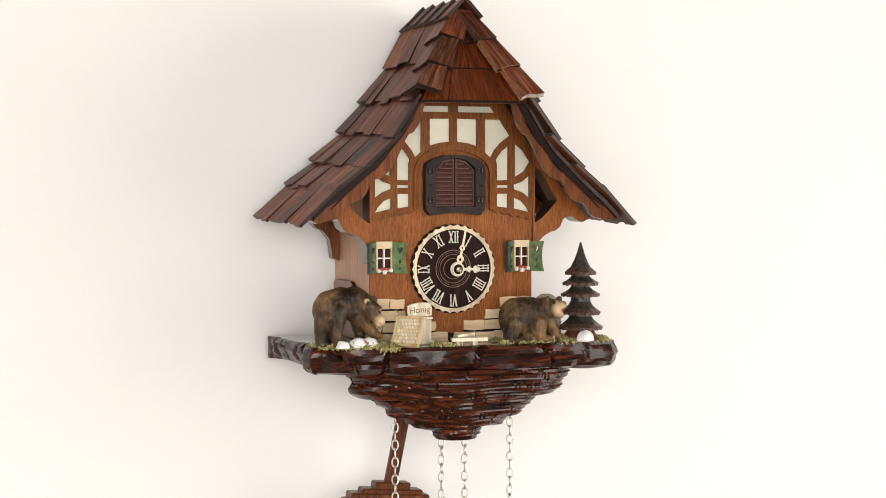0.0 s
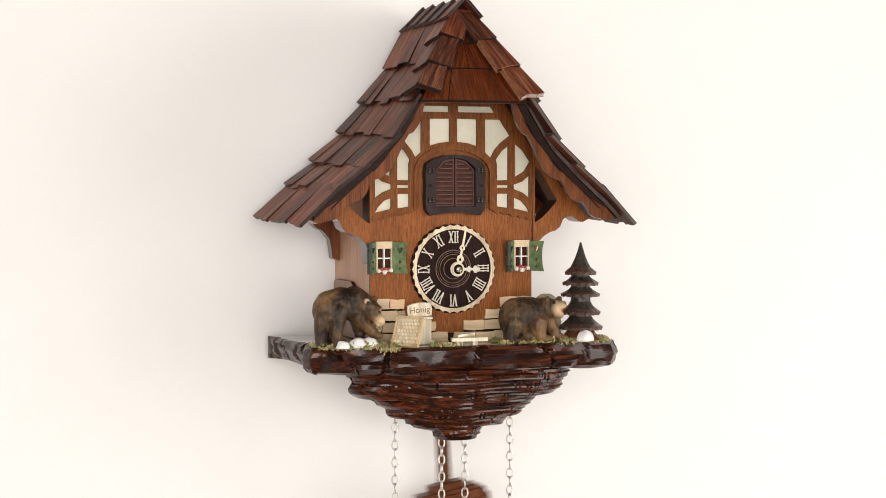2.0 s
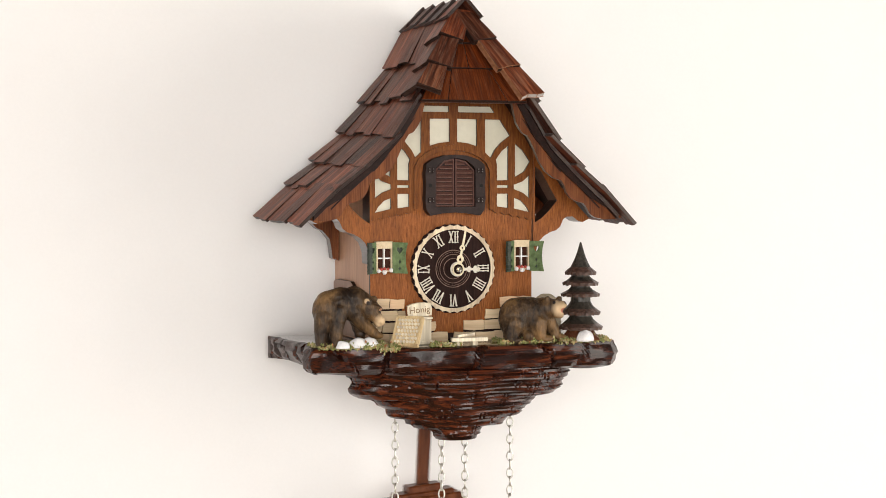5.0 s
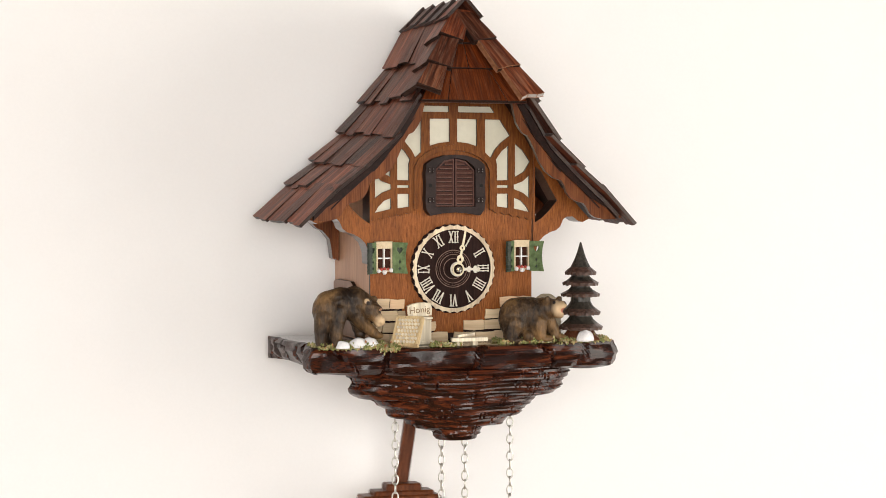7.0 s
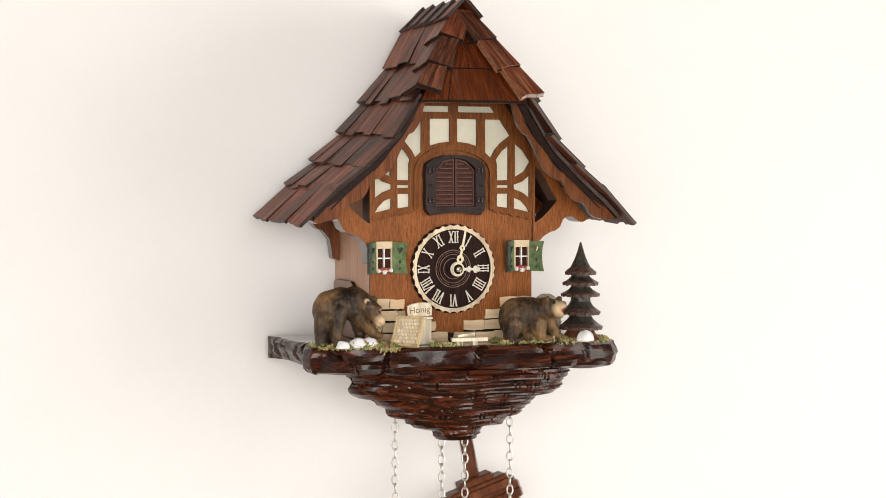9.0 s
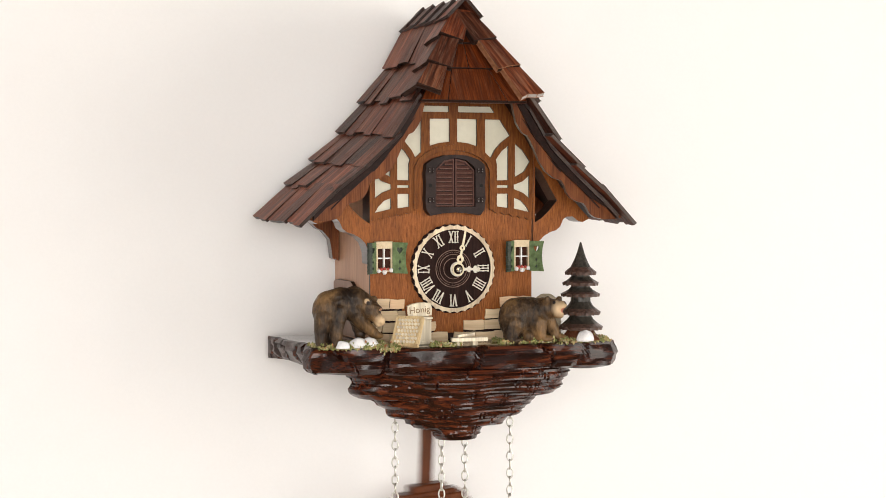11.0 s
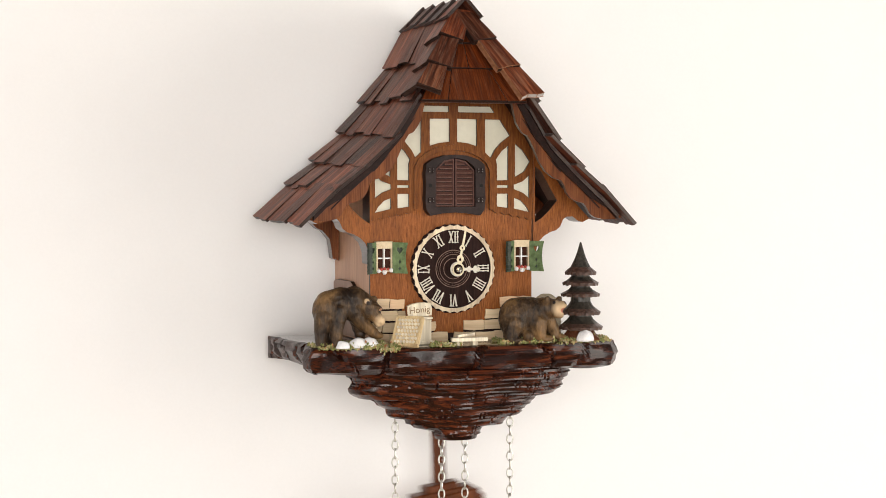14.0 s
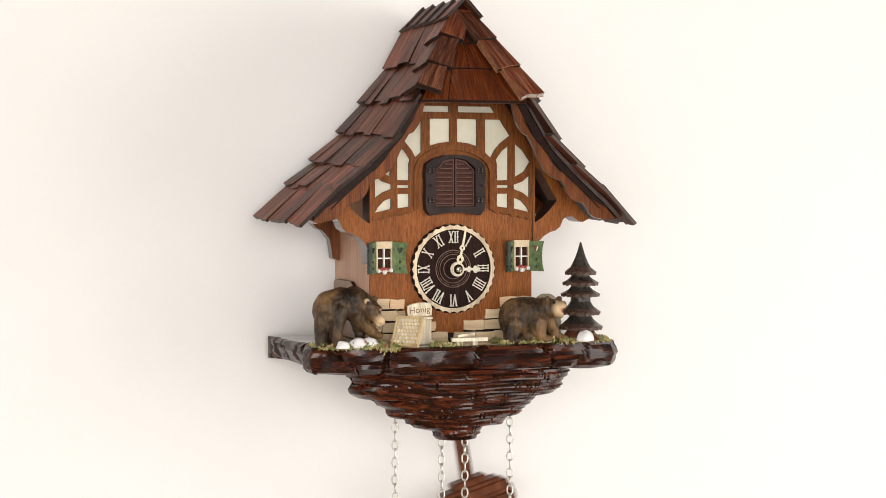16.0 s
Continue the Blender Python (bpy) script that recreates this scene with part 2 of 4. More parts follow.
def roof():
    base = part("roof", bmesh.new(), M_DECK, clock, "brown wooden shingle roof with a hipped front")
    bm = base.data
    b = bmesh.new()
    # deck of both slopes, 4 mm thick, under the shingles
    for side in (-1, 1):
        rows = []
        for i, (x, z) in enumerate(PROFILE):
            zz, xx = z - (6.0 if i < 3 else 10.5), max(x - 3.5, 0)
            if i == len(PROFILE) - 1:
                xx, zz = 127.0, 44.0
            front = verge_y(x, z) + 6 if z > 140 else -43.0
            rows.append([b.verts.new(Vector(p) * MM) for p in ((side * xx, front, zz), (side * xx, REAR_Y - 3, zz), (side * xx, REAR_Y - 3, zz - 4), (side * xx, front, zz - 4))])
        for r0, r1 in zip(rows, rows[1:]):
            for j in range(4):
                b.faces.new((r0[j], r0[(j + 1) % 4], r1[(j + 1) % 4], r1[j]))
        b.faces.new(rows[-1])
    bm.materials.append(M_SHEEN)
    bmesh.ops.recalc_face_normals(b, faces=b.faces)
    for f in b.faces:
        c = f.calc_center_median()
        # painted sheen on the right-hand front edge only, where light catches it
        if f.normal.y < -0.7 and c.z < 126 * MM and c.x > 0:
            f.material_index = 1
    b.to_mesh(bm)
    b.free()
    # shingle courses
    rnd = random.Random(5)
    for side in (-1, 1):
        for k in range(6):
            (x0, z0), (x1, z1) = PROFILE[k], PROFILE[k + 1]
            dx, dz = x1 - x0, z1 - z0
            n = math.hypot(dx, dz)
            nx, nz = -dz / n, dx / n        # outward normal of the slope
            count = 6 if k else 5
            cuts = [0.0]
            for i in range(count):
                cuts.append(cuts[-1] + rnd.uniform(0.7, 1.35))
            cuts = [c / cuts[-1] for c in cuts]
            for i in range(count):
                over = 1.5 if i % 2 else -1.2
                over += rnd.uniform(-0.8, 0.8)
                up = 6.0 if k else 0.0
                rise = 3.9 + rnd.uniform(-1.0, 1.3)
                xa, za = x0 - dx / n * up - nx * 3.6, z0 - dz / n * up - nz * 3.6
                xb, zb = x1 + dx / n * over + nx * (rise - 3.9), z1 + dz / n * over + nz * (rise - 3.9)
                fa, fb = verge_y(x0, z0), verge_y(x1, z1)
                ya0, ya1 = REAR_Y + (fa - REAR_Y) * cuts[i], REAR_Y + (fa - REAR_Y) * cuts[i + 1]
                yb0, yb1 = REAR_Y + (fb - REAR_Y) * cuts[i], REAR_Y + (fb - REAR_Y) * cuts[i + 1]
                g = 0.25
                taper = ((k + 1) / 6) ** 2      # the eave draws in and drops towards the front
                b0, b1 = (taper * c for c in cuts[i:i + 2])
                (ux, uz), (lx, lz) = SAG[k - 1] if k else (0, 0), SAG[k]
                c0, c1 = cuts[i] ** 2, cuts[i + 1] ** 2
                q = [(side * (xa - ux * c0), ya0 - g, za - uz * c0), (side * (xa - ux * c1), ya1 + g, za - uz * c1),
                     (side * (xb - 4.5 * b1 - lx * c1), yb1 + g, zb - 3.5 * b1 - lz * c1), (side * (xb - 4.5 * b0 - lx * c0), yb0 - g, zb - 3.5 * b0 - lz * c0)]
                if side > 0:
                    q = [q[1], q[0], q[3], q[2]]
                # only the right slope's rims get the painted sheen
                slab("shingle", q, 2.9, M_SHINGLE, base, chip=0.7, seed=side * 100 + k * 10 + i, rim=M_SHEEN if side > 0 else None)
    return base


roof()


def hip():
    """The small hipped roof over the gable: boards in three courses and caps along both hips."""
    base = part("hip_roof", bmesh.new(), M_HIP, clock, "reddish-brown boards of the hipped gable front")
    b = bmesh.new()
    vs = [b.verts.new(Vector(p) * MM) for p in ((0, -11, 198), (-44, -47.5, 130.5), (44, -47.5, 130.5), (0, -2, 198), (-44, -40, 130.5), (44, -40, 130.5))]
    for f in ((0, 1, 2), (3, 5, 4), (0, 3, 4, 1), (0, 2, 5, 3), (1, 4, 5, 2)):
        b.faces.new([vs[i] for i in f])
    bmesh.ops.recalc_face_normals(b, faces=b.faces)
    b.to_mesh(base.data)
    b.free()

    def on(s, u, lift=0.0):
        """A point of the hip face: s down from the apex, u across from -1 to 1."""
        w = 44 * s
        return (u * w, -11 - 36 * s - lift * 0.88, 199 - 69 * s + lift * 0.45)
    rows = [(0.05, 0.34, (-1, 1)), (0.28, 0.63, (-1, 0.0, 1)), (0.55, 1.0, (-1, -0.5, 0.62, 1))]
    for r, (s0, s1, us) in enumerate(rows):
        for i, (u0, u1) in enumerate(zip(us, us[1:])):
            lift = 3.2 - 0.6 * r
            slab("hip_board", [on(s0, u1, 0.8), on(s0, u0, 0.8), on(s1, u0, lift), on(s1, u1, lift)], 2.6, M_HIP, base, seed=300 + r * 10 + i)
    # caps folded over the hips
    for side in (-1, 1):
        for k, (s0, s1) in enumerate(((0.05, 0.40), (0.33, 0.72), (0.66, 1.04 if side > 0 else 0.99))):
            p0 = HIP_TOP.lerp(HIP_LOW, s0)
            p1 = HIP_TOP.lerp(HIP_LOW, s1)
            lift = 2.6 if side < 0 else 0.0
            out = 2.4 if side > 0 else 0.0
            a = (side * (p0.x + 3 + out + 0.5 * lift), p0.y - 2, p0.z + 3 + 0.3 * lift)
            c = (side * (p1.x + 2 + out + 1.6 * lift), p1.y - 5, p1.z + 5 + 0.9 * lift)
            wf = 14.0
            inner0 = (side * (p0.x - wf * 0.7), p0.y - 3, p0.z + 2.0)
            inner1 = (side * (p1.x - wf), p1.y - 4, p1.z + 1.0)
            q = [a, inner0, inner1, c] if side > 0 else [inner0, a, c, inner1]
            if side > 0 and k == 2:
                slab("hip_cap", q, 4.6, M_SHINGLE, base, "brown hip cap, its chipped end painted pale as if lit", chip=1.6, seed=412, edge=M_PALE_END, rim=M_LIT_RIM)
            else:
                slab("hip_cap", q, 4.6, M_SHINGLE, base, chip=0.6, seed=400 + side * 10 + k, rim=M_LIT_RIM if side > 0 and k else None)
            if side < 0:      # the wing folded back over the long slope
                wing = [(a[0] - 0.6, a[1] + 17, a[2] + 0.2), (a[0] - 0.6, a[1] - 0.6, a[2] + 0.6), (c[0] - 0.6, c[1] - 0.6, c[2] + 0.6), (c[0] - 5.2, c[1] + 20, c[2] - 5.6)]
                slab("hip_cap", wing, 4.2, M_SHINGLE, base, chip=0.8, seed=430 + k)
    # ridge caps, four pairs, each lapping over the one behind
    for k in range(5):
        y0, y1 = -30 + k * 24.5, min(-30 + (k + 1) * 24.5 + 8, 88)
        for side in (-1, 1):
            t0, t1 = (0, y0, 215.2), (0, y1, 210.8)
            e0, e1 = (side * 15.4, y0 + 1, 199.4), (side * 15.0, y1, 196.2)
            q = [t1, t0, e0, e1] if side < 0 else [t0, t1, e1, e0]
            slab("ridge_cap", q, 2.8, M_SHINGLE, base, seed=500 + k * 2 + side)
    return base


HIP = hip()
M_GLUE = painted("dried_glue", (0.55, 0.48, 0.36), (0.66, 0.60, 0.48), 400, 0.4)
for gs, gu in ((0.80, 0.66), (0.87, 0.63), (0.94, 0.60), (0.91, 0.655)):      # dried drops of glue on the lowest board
    gb = bmesh.new()
    bmesh.ops.create_icosphere(gb, subdivisions=1, radius=0.75 * MM)
    part("glue_drop", gb, M_GLUE, HIP, "pale dried drop of glue", pose(gu * 44 * gs * MM, (-11 - 36 * gs - 2.4) * MM, (199 - 69 * gs + 1.2) * MM), smooth=True)


# ---- case and facade ----
def case():
    b = bmesh.new()
    body = [(-68, -60), (68, -60), (68, 100), (40, 134), (0, 190), (-40, 134), (-68, 100)]
    prism(b, body, 2.0, 98.5)
    part("case", b, M_SIDE, clock, "light brown wooden case")
    b = bmesh.new()
    front = [(-69, -60), (69, -60), (69, 98), (48, 128), (-48, 128), (-69, 98)]
    prism(b, front, -1.0, 2.0)
    part("facade", b, (M_FACADE, M_EDGE), clock, "orange-brown stained facade board")


case()


# ---- carved platform and rock console ----
def rocky(name, outline, rings_of, label, N, notch, mat=M_ROCK):
    """A carved mass: outline(s, k, inset) gives a plan point for s from 0 to 1 on stratum k; rings_of lists (stratum, inset, height)."""
    b = bmesh.new()
    rings = []
    for k, inset, z in rings_of:
        ring = []
        for i in range(N):
            s = i / (N - 1)
            cut = notch(s, k, z) if 0 < i < N - 1 else 0.0
            x, y, zz = outline(s, k, inset + cut, z)
            ring.append(b.verts.new(Vector((x, y, zz)) * MM))
        rings.append(ring)
    for r0, r1 in zip(rings, rings[1:]):
        for i in range(N - 1):
            b.faces.new((r0[i], r0[i + 1], r1[i + 1], r1[i]))
        b.faces.new((r0[-1], r0[0], r1[0], r1[-1]))
    b.faces.new(rings[0]).material_index = 1        # the flat top
    b.faces.new(rings[-1])
    bmesh.ops.recalc_face_normals(b, faces=b.faces)
    for e in b.edges:       # crisp arrises between the chisel planes
        e.smooth = e.calc_face_angle(0.0) < radians(16)
    return part(name, b, (mat, M_TOP), clock, label, smooth=True)


SHELF = [(-129, 88), (-127.5, 50), (-124, 10), (-123, 0), (-127, -9), (-129.5, -18), (-126, -29), (-98, -39), (-52, -49), (0, -55), (52, -53), (96, -46), (124, -40), (132.5, -31), (135, -18), (134, 40), (130, 88)]


def along(P, s):
    """A point on a polyline at a share s of its length, and the outward direction."""
    ls = [math.dist(p, q) for p, q in zip(P, P[1:])]
    t = s * sum(ls)
    for (p, q), d in zip(zip(P, P[1:]), ls):
        if t <= d or q == P[-1]:
            f = min(t / d, 1.0)
            return p[0] + f * (q[0] - p[0]), p[1] + f * (q[1] - p[1]), (q[1] - p[1]) / d, -(q[0] - p[0]) / d
        t -= d


def chance(i, j, k):
    """A fixed random number from 0 to 1 for three whole numbers."""
    v = math.sin(i * 127.1 + j * 311.7 + k * 74.7) * 43758.5453
    return v - math.floor(v)


def planes(u, length, seed, row):
    """Random height, -1 to 1, that runs straight from knot to knot along u, with its own knots for each row."""
    p = u / (length * (0.75 + 0.5 * chance(row, seed, 2))) + 10 * chance(row, seed, 1)
    i = math.floor(p)
    a, b = chance(i, row, seed + 3), chance(i + 1, row, seed + 3)
    return 2 * (a + (b - a) * (p - i)) - 1


def ease(a, b, v):
    f = min(1.0, max(0.0, (v - a) / (b - a)))
    return f * f * (3 - 2 * f)


def shelf_outline(s, k, inset, z):
    slant = 0.0016 * math.sin(s * 61) * min(1.0, min(s, 1 - s) * 8)      # the chisel strokes lean to and fro
    x, y, nx, ny = along(SHELF, min(1.0, max(0.0, s + slant * (z + 67))))
    nl = math.hypot(nx, ny)
    nx, ny = nx / nl, ny / nl
    run = x if y < -25 else (x + y if x > 0 else x - y)
    h = 1.25 * planes(run, 20.0, 3, k) + 0.7 * planes(run, 60.0, 8, k)
    if x < -118:          # coarser carving on the end
        h = h * 1.2 + 0.7 * planes(run, 8.0, 13, k)
    bulge = ((z + 67) / 9.5) ** 2
    h -= bulge * (1.2 + 3.6 * ease(104, 134, x) + 1.6 * ease(-100, -122, x)) * (1.0 if z > -67 else 0.6)
    d = (h - inset) if 0.01 < s < 0.99 else -inset
    edge = min(1.0, min(s, 1 - s) * 30)
    if y > -12:
        z = -57.4 + (z + 58) * (1 - 0.16 * min(1.0, (y + 12) / 30))
    if z < -66:
        z -= (2.2 * ease(40, 110, x) + 1.4 * ease(-60, -105, x)) * (-66 - z) / 11
    return x + nx * d * edge, y + ny * d * edge, z + (1.1 * planes(run, 24.0, 23, k) if z < -59.5 else 0.0)


def shelf_notch(s, k, z):
    x, y, _, _ = along(SHELF, s)
    c = 0.0
    for x0, lean, w, depth in ((1, -0.9, 3.0, 6.0), (67, 0.8, 2.6, 5.6), (-70, 0.3, 2.4, 4.4), (-100, 0.9, 2.4, 2.4), (96, -0.9, 2.2, 2.0)):
        if y < 0:
            c += depth * max(0.0, 1 - (abs(x - x0 + lean * (z + 68)) / w) ** 2)
    if x < -118:
        for y0, w, depth in ((18, 3.0, 2.8), (44, 2.5, 2.0), (66, 3.0, 2.6), (80, 2.4, 2.4), (-2, 3.2, 2.6)):
            c += depth * max(0.0, 1 - (abs(y - y0 - 0.8 * (z + 66)) / w) ** 2)
    return c


SHELF_ROWS = [(0, 3.4, -58), (1, 0.8, -58.9), (2, 0.0, -61.6), (3, 0.3, -64.4), (4, 0.0, -67.4), (5, 0.4, -70.4), (6, 0.0, -73.2), (7, 1.6, -75.6), (8, 4.6, -77.4)]
rocky("platform", shelf_outline, SHELF_ROWS, "dark lacquered carved platform edge", 420, shelf_notch, M_SHELF)

# half widths of the console at each depth below its top, on its two ends
LEFT = [(0, 94.2), (3.7, 94.2), (11.9, 88.7), (16.1, 92.4), (19, 92), (22.1, 88.7), (25, 81.8), (25.2, 73.4), (28.6, 70.2), (31.6, 63.2), (32, 61.5), (37.5, 60.8), (40.4, 55.2), (40.9, 44.4), (45, 42.5), (48.4, 37.3), (51.9, 21.6), (56, 21.6), (58.4, 18.3)]
RIGHT = [(0, 94), (5, 95.3), (10, 95), (12, 90.3), (20.3, 88.3), (25.5, 79), (25.9, 68), (30.8, 62), (36.8, 54), (40.5, 53), (42.3, 43), (48.4, 36), (49.8, 20), (56.9, 15.5), (59.9, 13)]


def level(table, d):
    for (d0, w0), (d1, w1) in zip(table, table[1:]):
        if d <= d1:
            return w0 + (w1 - w0) * max(0.0, d - d0) / (d1 - d0)
    return table[-1][1]


CUTS = random.Random(3)
GOUGES = []          # pairs of short upright gouges: x, depth below the top, gap
for gx, gd in ((-42, 4), (-8, 3), (18, 8), (-28, 12), (0, 20), (30, 24), (-14, 30), (42, 6), (60, 5), (66, 9), (38, 13), (48, 17), (56, 15), (26, 30), (40, 33), (12, 38), (24, 42), (-4, 44), (8, 50), (-36, 24), (-22, 38), (80, 4), (70, 12), (52, 24), (14, 28)):
    GOUGES.append((gx + CUTS.uniform(-2, 2), gd + CUTS.uniform(-1, 1), CUTS.choice((3.0, 3.6, 40.0))))


def console_outline(s, k, inset, z):
    d = -76.5 - z
    a = math.pi * s
    c, sn = math.cos(a), math.sin(a)
    cone = 96 - 78 * (d / 59) ** 1.08
    e = ease(0.5, 0.88, c) if c > 0 else ease(0.0, 0.5, -c)
    w = cone + (level(LEFT if c > 0 else RIGHT, d) - cone) * e
    x = 2.0 - w * math.copysign(abs(c) ** 0.85, c)
    y = -9 - (8 + cone * 0.40) * (0.6 * sn + 0.4 * (1 - abs(s * 2 - 1)))
    # carved ledges with sharp lips, long and thin at one end, broad and broken at the other; k counts three rings a ledge
    row, ring = divmod(k, 3)
    fine = ease(-20, 45, x)
    lip = (-0.35, -0.15, 0.8)[ring]
    h = (0.75 + 1.15 * fine) * (0.65 + 0.35 * planes(x, 44.0, 51, row)) * lip
    h += (1 - fine) * (1.5 + 0.8 * ease(-30, -60, x)) * planes(x, 15.0, 61, row // 2) + 0.55 * planes(x, 30.0, 71, row)
    for gx, gd, gap in GOUGES:
        if abs(d - gd) < 2.6:
            for q in (gx, gx + gap):
                if abs(x - q) < 0.95 and gap < 20 or abs(x - gx) < 0.95:
                    h -= 2.2 * (1 - (abs(d - gd) / 2.6) ** 6) * (1 - abs(x - q) / 0.95 if abs(x - q) < 0.95 else 0.0)
    h -= inset
    if 0 < s < 1:
        x -= c * h
        y -= sn * h
    return x, y, z + (1.0 * planes(x, 36.0, 81, row) + 0.7 * math.sin(x * 0.06)) * ease(0, 6, d) * ease(60, 52, d)


LEDGES = random.Random(17)
rings_of, depth, ledge = [(0, 3.0, -76.5)], 0.1, 0
while depth < 57.5:
    height = min(LEDGES.uniform(2.3, 4.0), 58.8 - depth)
    for ring, d in enumerate((0.15, height - 1.5, height - 0.2)):
        rings_of.append((ledge * 3 + ring, 0.0, -76.5 - depth - d))
    depth += height
    ledge += 1
rings_of.append((ledge * 3, 2.0, -135.4))
rocky("rock_console", console_outline, rings_of, "glossy red-brown carved rock console", 420, lambda s, k, z: 0.0)


# ---- dial ----
def circle(r, n, ph=0.0):
    return [(r * math.cos(ph + math.tau * i / n), r * math.sin(ph + math.tau * i / n)) for i in range(n)]


def dial():
    b = bmesh.new()
    prism(b, circle(32.5, 72), -3.4, -1.0)
    base = part("dial", b, M_DIAL, clock, "dark brown wooden dial")
    b = bmesh.new()
    prism(b, [(r * math.cos(math.tau * i / 68), r * math.sin(math.tau * i / 68)) for i, r in ((i, 36.1 if i % 2 else 35.3) for i in range(68))], -2.6, -1.0)
    part("backing", b, M_DIAL, base, "dark scalloped dial backing")
    b = bmesh.new()
    outer = []
    n = 34
    for i in range(n):
        for j, r in enumerate((35.5, 34.6, 34.2, 34.6)):
            a = math.tau * (i + j / 4) / n
            outer.append((r * math.cos(a), r * math.sin(a)))
    prism(b, outer, -5.0, -1.0, [circle(31.6, 72)])
    part("chapter_ring", b, (M_RING, M_EDGE), base, "scalloped cream wooden ring")
    return base


DIAL = dial()


# ---- gable timber, door, brackets, barge boards ----
def mirror(pts):
    return [(-x, z) for x, z in reversed(pts)]


def scallop(p, q, n, depth):
    """Points from p to q with n round lobes hanging below the line."""
    out = []
    for i in range(n):
        for j in range(5):
            s = (i + j / 5) / n
            out.append((p[0] + s * (q[0] - p[0]), p[1] + s * (q[1] - p[1]) - depth * math.sin(math.pi * j / 5)))
    return out


def gable():
    b = bmesh.new()
    arc = [(34.5, 47.5), (34.5, 80.5), (31.0, 87.5), (24.5, 93.0), (14.0, 98.0), (0, 99.5)]
    prism(b, [(68.5, 43), (68.5, 98), (40, 136), (-40, 136), (-68.5, 98), (-68.5, 43)] + [(-x, z) for x, z in arc] + list(reversed(arc[:-1])), -1.6, -1.1)
    part("plaster_panel", b, M_CREAM, clock, "cream-painted infill panels")
    right = [[(37.5, 83.6), (36.5, 87.2), (41.4, 94.1), (47.3, 98.7), (47.3, 70.9), (37.5, 70.6)],
             [(27.1, 119.6), (40.1, 119.6), (48.8, 106.9), (40.4, 100.5), (35.6, 95.0), (32.1, 88.6), (27.2, 93.1)],
             [(3.2, 119.8), (20.0, 119.6), (20.0, 98.0), (12.1, 100.4), (3.2, 101.4)],
             [(4.0, 129.8), (32.0, 129.8), (35.4, 125.0), (4.0, 125.0)],
             [(53.2, 100.6), (60.2, 94.7), (66.4, 86.0), (61.3, 77.8), (53.2, 73.2)],
             [(52.3, 67.2), (60.2, 70.0), (65.8, 75.0), (65.8, 56.2), (60.0, 60.8), (52.3, 63.6)],
             [(37.5, 66.8), (47.3, 66.8), (47.3, 64.7), (37.5, 64.7)],
             [(37.5, 59.9), (47.1, 59.9), (47.1, 48.5), (37.5, 49.7)],
             [(52.5, 56.7), (58.4, 54.4), (63.0, 49.8), (66.0, 45.0), (52.5, 48.0)]]
    holes = right + [mirror(h) for h in right]
    low = scallop((34.0, 46.5), (69.2, 39.5), 5, 1.6) + [(69.2, 39.5)]
    arch = [(31.8, 46.6), (31.8, 79.5), (29.0, 85.0), (23.3, 90.0), (13.5, 94.3), (0, 96.3)]
    half = low + [(69.2, 98.0), (40.5, 137.0)]
    outline = half + mirror(half) + [(-x, z) for x, z in arch] + list(reversed(arch[:-1]))
    b = bmesh.new()
    prism(b, outline, -3.6, -1.2, holes)
    part("timber_frame", b, (M_TIMBER, M_EDGE), clock, "brown half-timber lattice with a scalloped lower edge")
    # hood moulding that follows the arch over the door
    b = bmesh.new()
    up = [(33.6, 47.8), (33.6, 80.5), (30.4, 87.0), (24.4, 92.2), (14.2, 97.0), (0, 99.2)]
    inn = [(30.6, 47.8), (30.6, 79), (28.0, 84.3), (22.4, 89.0), (13.0, 93.0), (0, 95.0)]
    prism(b, up + [(-x, z) for x, z in reversed(up[:-1])] + [(-x, z) for x, z in inn] + list(reversed(inn[:-1])), -5.0, -3.2)
    part("arch_moulding", b, (M_TIMBER, M_EDGE), clock)


gable()

M_DOOR = painted("dark_brown_door", (0.018, 0.011, 0.010), (0.038, 0.025, 0.023), 120, 0.42)
M_PUPIL = painted("black_hole_disc", (0.004, 0.004, 0.004), (0.008, 0.007, 0.007), 120, 0.4)
M_LOUVRE = painted("louvre_brown", (0.085, 0.038, 0.030), (0.125, 0.060, 0.047), 150, 0.4, coat=0.1)
# paler brown for the slats' lips: a painted highlight along the rubbed edge
M_LIP = painted("louvre_lip_highlight", (0.24, 0.135, 0.11), (0.34, 0.21, 0.175), 200, 0.4)
M_STEEL = painted("dull_steel", (0.35, 0.34, 0.33), (0.5, 0.49, 0.47), 200, 0.35, metal=0.9)


